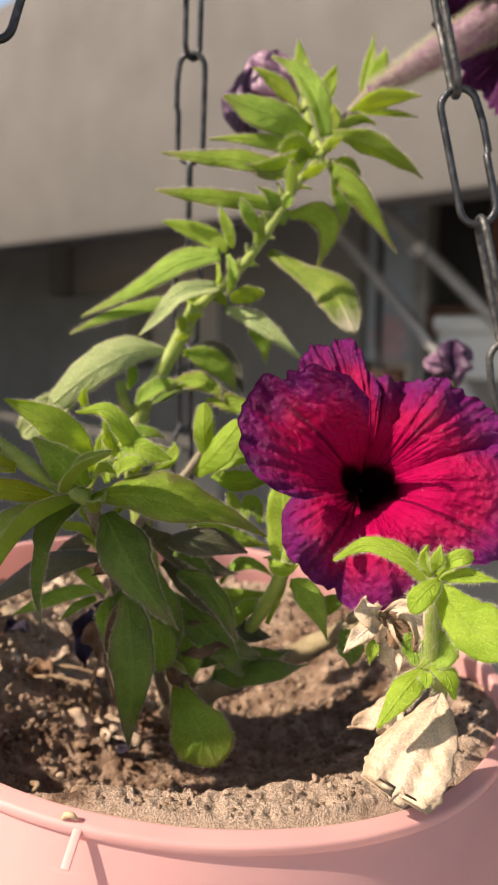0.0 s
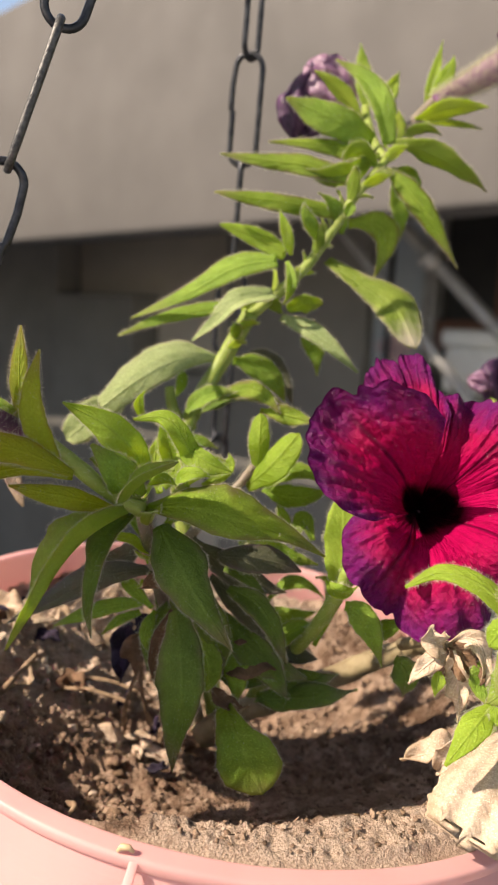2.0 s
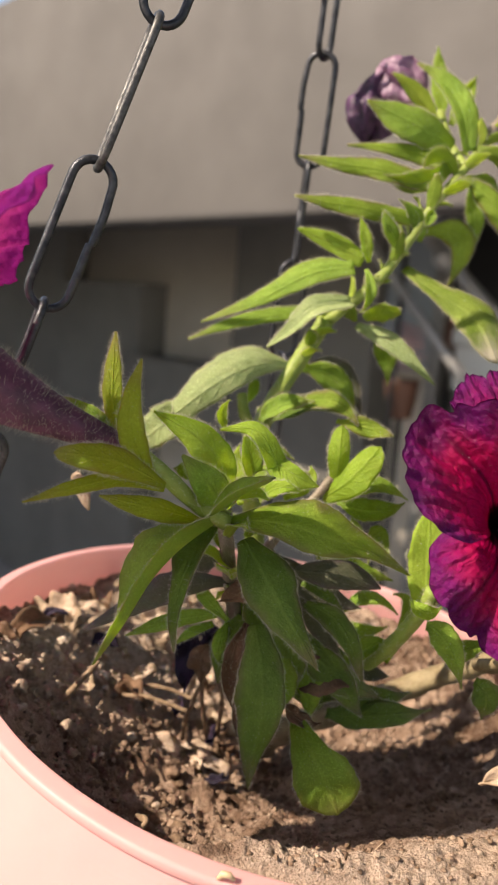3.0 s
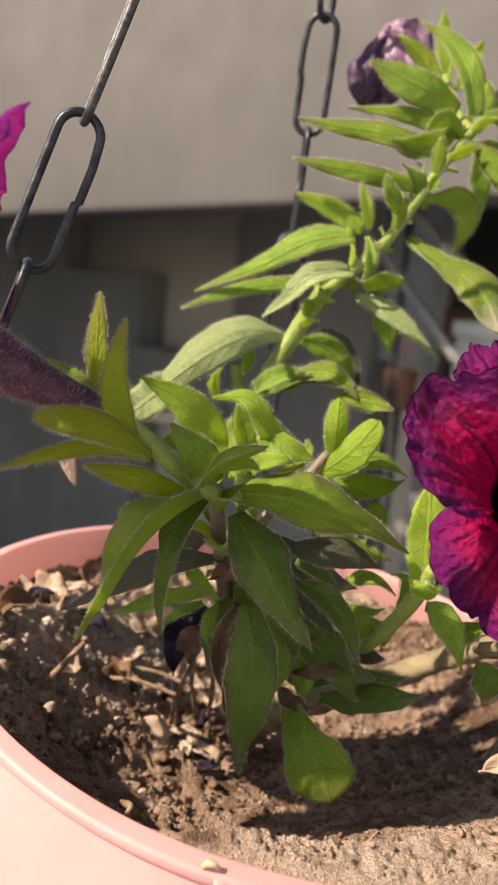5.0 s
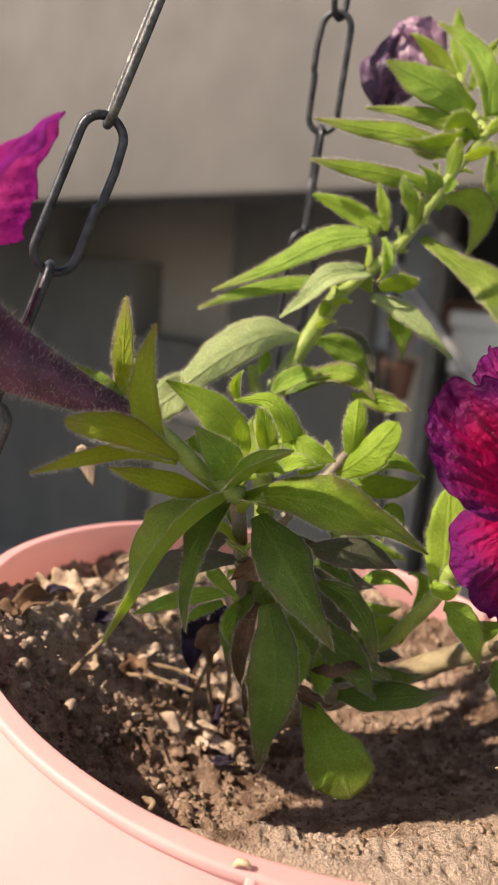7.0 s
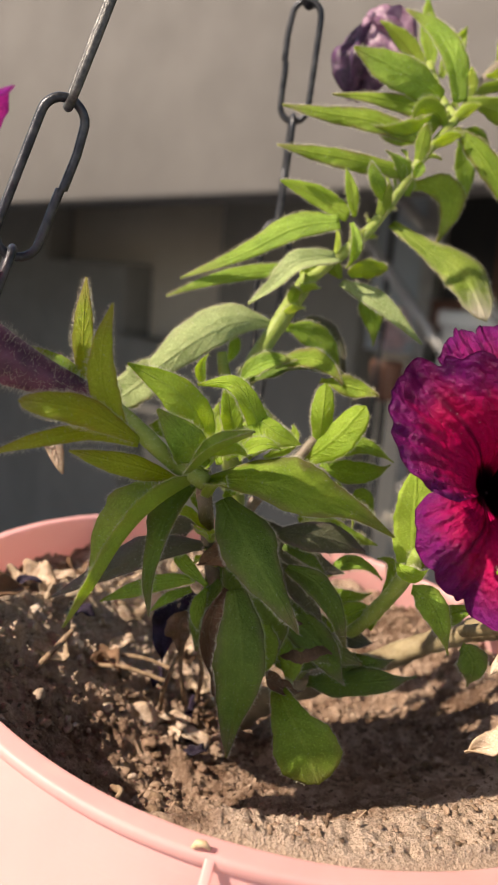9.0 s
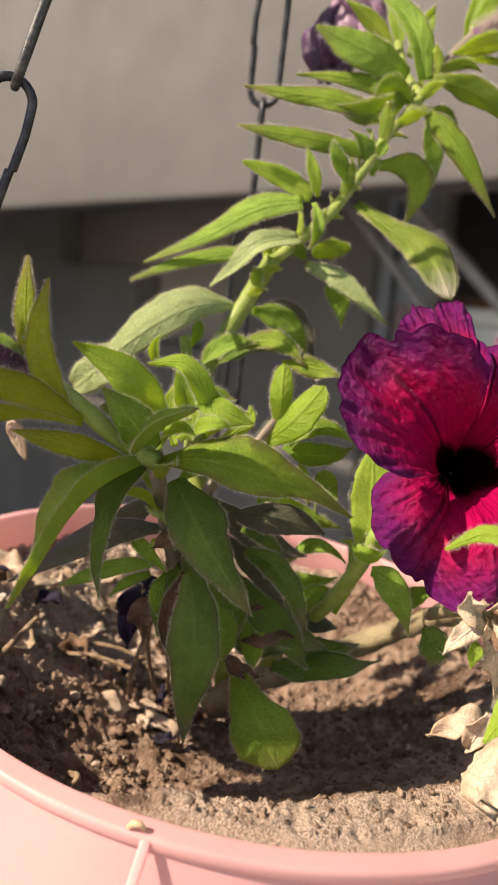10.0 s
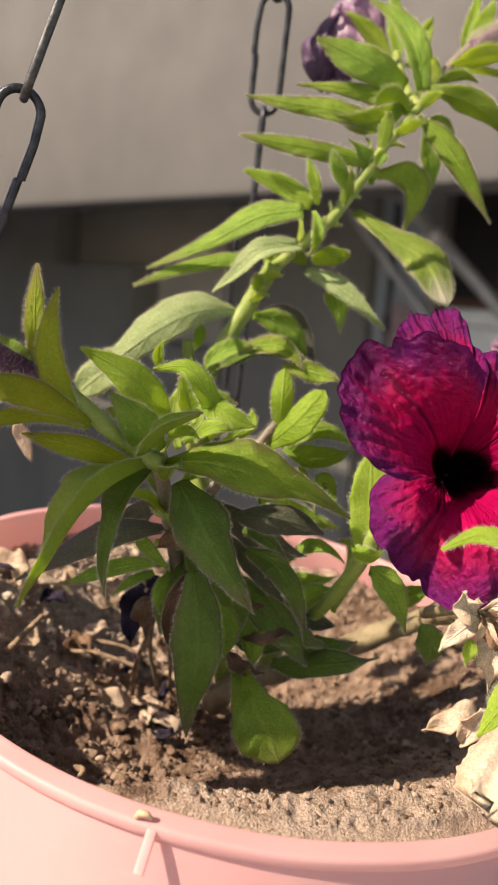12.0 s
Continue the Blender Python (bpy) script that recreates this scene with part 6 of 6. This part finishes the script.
leaf(withered, "brown", (0.0545, -0.0680, 1.3340), (0.0585, -0.0705, 1.3290), (0.0600, -0.0705, 1.3230), 0.0085, (0.1, -0.9, 0.3), fold=0.5, wave=0.5, hairs=0.3, rough=0.0014)
leaf(withered, "dry", (0.0540, -0.0670, 1.3340), (0.0610, -0.0710, 1.3350), (0.0620, -0.0720, 1.3225), 0.0050, (0.2, -0.9, 0.3), fold=0.7, wave=0.4, hairs=0.3, rough=0.001)
leaf(withered, "young", (0.0510, -0.0715, 1.3285), (0.0505, -0.0725, 1.3260), (0.0500, -0.0730, 1.3225), 0.0034, (0.0, -0.9, 0.3), hairs=0.6)
tube("stalk", smooth_curve([(0.0505, -0.030, 1.317), (0.0530, -0.050, 1.3270), (0.0540, -0.0680, 1.3335)], 6), [0.0018, 0.0014], STEM_WOODY, withered, hairs=0.0)

# dark fallen petals and brown scraps at the foot of the stems
dry("ink", (-0.0345, -0.0120, 1.3130), (-0.0372, -0.0130, 1.3040), (-0.0375, -0.0150, 1.2930), 0.0085, (-0.1, -1.0, 0.1), "shrivelled black-purple petal against the stems", name="withered_petal", category="petal", fold=0.5, wave=0.5)
dry("ink", (-0.0330, -0.0110, 1.3130), (-0.0300, -0.0120, 1.3120), (-0.0270, -0.0130, 1.3060), 0.0070, (0.0, -1.0, 0.3), "shrivelled black-purple petal against the stems", name="withered_petal", category="petal", fold=0.5, wave=0.5)
dry("brown", (-0.0300, -0.0180, 1.3110), (-0.0325, -0.0195, 1.3060), (-0.0320, -0.0190, 1.2990), 0.0080, (-0.2, -1.0, 0.2), "rust-brown curled leaf against the stems", fold=0.6, wave=0.5)
dry("brown", (-0.0120, -0.0400, 1.3430), (-0.0190, -0.0430, 1.3410), (-0.0270, -0.0420, 1.3360), 0.0095, (-0.2, -0.9, 0.4), "rust-brown withered leaf caught among the stems", fold=0.4, wave=0.4)
dry("brown", (-0.004, -0.0330, 1.3080), (0.0050, -0.0345, 1.3115), (0.0150, -0.0330, 1.3090), 0.0110, (0.0, -0.8, 0.6), "brown withered leaf lying under the stems", fold=0.2, wave=0.3)
dry("dry", (-0.0770, -0.0020, 1.3600), (-0.0765, 0.0000, 1.3555), (-0.0738, 0.0010, 1.3470), 0.0060, (-0.2, -1.0, 0.1), "small cream withered petal caught on the branch", name="withered_petal", category="petal", fold=0.1, wave=0.1, full=0.6, rough=0.0004)


def litter():
    rng = np.random.default_rng(77)
    spots = [(-0.092, 0.022), (-0.084, 0.036), (-0.072, 0.046), (-0.060, 0.050), (-0.096, 0.040), (-0.050, 0.040), (-0.078, 0.014), (-0.062, 0.026), (-0.088, 0.006), (-0.074, 0.062), (-0.050, 0.066), (-0.030, 0.070), (-0.040, 0.020), (-0.094, -0.008), (-0.080, 0.050), (-0.066, 0.038), (-0.056, 0.058), (-0.086, 0.024), (-0.098, 0.028), (-0.070, 0.030), (-0.044, 0.052), (-0.058, 0.014)]
    spots += [(-0.098 + 0.09 * rng.uniform() ** 1.2, rng.uniform(-0.02, 0.075)) for _ in range(34)]
    spots = [p for p in spots if math.hypot(*p) < 0.098]
    for x, y in spots:
        a = rng.uniform(0, 6.283)
        l = rng.uniform(0.006, 0.017)
        b = (x, y, soil_height(x, y) + 0.001)
        t = (x + l * math.cos(a), y + l * math.sin(a) * 0.7, soil_height(x, y) + rng.uniform(0.001, 0.004))
        m = tuple((p + q) / 2 + (0.0018 if k == 2 else rng.normal(0, 0.0012)) for k, (p, q) in enumerate(zip(b, t)))
        kind = ("chaff", "brown", "dry", "chaff", "brown", "chaff", "dry", "ink")[int(rng.integers(0, 8))]
        dry(kind, b, m, t, l * rng.uniform(0.3, 0.6), (rng.normal(0, 0.5), -0.5, 0.8), {"dry": "pale crumpled leaf scrap on the soil", "chaff": "crumpled tan leaf scrap on the soil", "brown": "crumpled brown leaf scrap on the soil", "ink": "shrivelled dark purple petal on the soil"}[kind], fold=rng.uniform(0.4, 1.3), wave=0.5, length=16, cross=8, rough=0.0007, full=0.55, neck=0.8)


litter()


def twig(points, r, label, material=TWIG):
    ob = tube("twig", smooth_curve(points, 7), [r, r * 0.75], material, None, sides=8, bumps=0.5)
    return tagged(ob, label, "twig", "twigs on the soil")


twig([(-0.0985, 0.012, 1.302), (-0.092, 0.000, 1.300), (-0.082, -0.010, 1.294), (-0.074, -0.013, 1.288)], 0.0022, "thick pale dead stem leaning on the soil")
twig([(-0.092, -0.020, 1.296), (-0.084, -0.028, 1.297), (-0.076, -0.030, 1.290)], 0.0013, "bent brown dead twig on the soil")
twig([(-0.079, -0.020, 1.286), (-0.072, -0.018, 1.294), (-0.066, -0.012, 1.300)], 0.0011, "bent brown dead twig on the soil")
twig([(-0.062, 0.002, 1.281), (-0.050, 0.000, 1.282), (-0.036, -0.002, 1.279)], 0.0009, "thin brown dead twig lying on the soil")
twig([(-0.060, 0.006, 1.283), (-0.046, 0.006, 1.283), (-0.034, 0.004, 1.280)], 0.0008, "thin brown dead twig lying on the soil")
twig([(-0.030, 0.004, 1.268), (-0.032, -0.006, 1.290), (-0.029, -0.014, 1.312)], 0.0008, "thin dead stem standing among the green ones")
twig([(-0.038, 0.000, 1.268), (-0.036, -0.012, 1.284), (-0.030, -0.018, 1.304)], 0.0009, "thin dead stem standing among the green ones")
twig([(-0.026, 0.006, 1.268), (-0.025, -0.008, 1.288), (-0.028, -0.020, 1.308)], 0.0009, "thin dead stem standing among the green ones")
twig([(0.027, -0.071, 1.2800), (0.032, -0.070, 1.2822), (0.037, -0.068, 1.2830)], 0.0009, "short dark dead twig lying on the soil")
twig([(-0.046, -0.052, 1.274), (-0.043, -0.056, 1.2762), (-0.0445, -0.061, 1.276)], 0.0011, "short curved dead twig on the soil")
for pts in ([(0.0110, -0.0800, 1.2800), (0.0125, -0.0790, 1.2840), (0.0150, -0.0770, 1.2875), (0.0180, -0.0750, 1.2895)], [(0.0095, -0.0805, 1.2800), (0.0130, -0.0830, 1.2830), (0.0170, -0.0850, 1.2815)], [(0.0035, -0.0830, 1.2815), (0.0045, -0.0850, 1.2830), (0.0048, -0.0880, 1.2835)]):
    tagged(tube("rootlet", smooth_curve(pts, 7), [0.00018, 0.00014], DRY_TOP, None, sides=6), "thin pale dry rootlet curling over the soil", "root", "rootlets on the soil")

crumb = tube("soil_crumb", [(-0.0225, -0.1078, 1.3030), (-0.0215, -0.1078, 1.3041), (-0.0200, -0.1080, 1.3042), (-0.0190, -0.1080, 1.3030)], [0.0003, 0.0007, 0.0007, 0.0003], plain("tan_crumb", (0.42, 0.28, 0.16), (0.60, 0.43, 0.27), 400), None, sides=10, bumps=0.6)
tagged(crumb, "tan crumb of soil stuck on the pot's rim", "soil crumb")
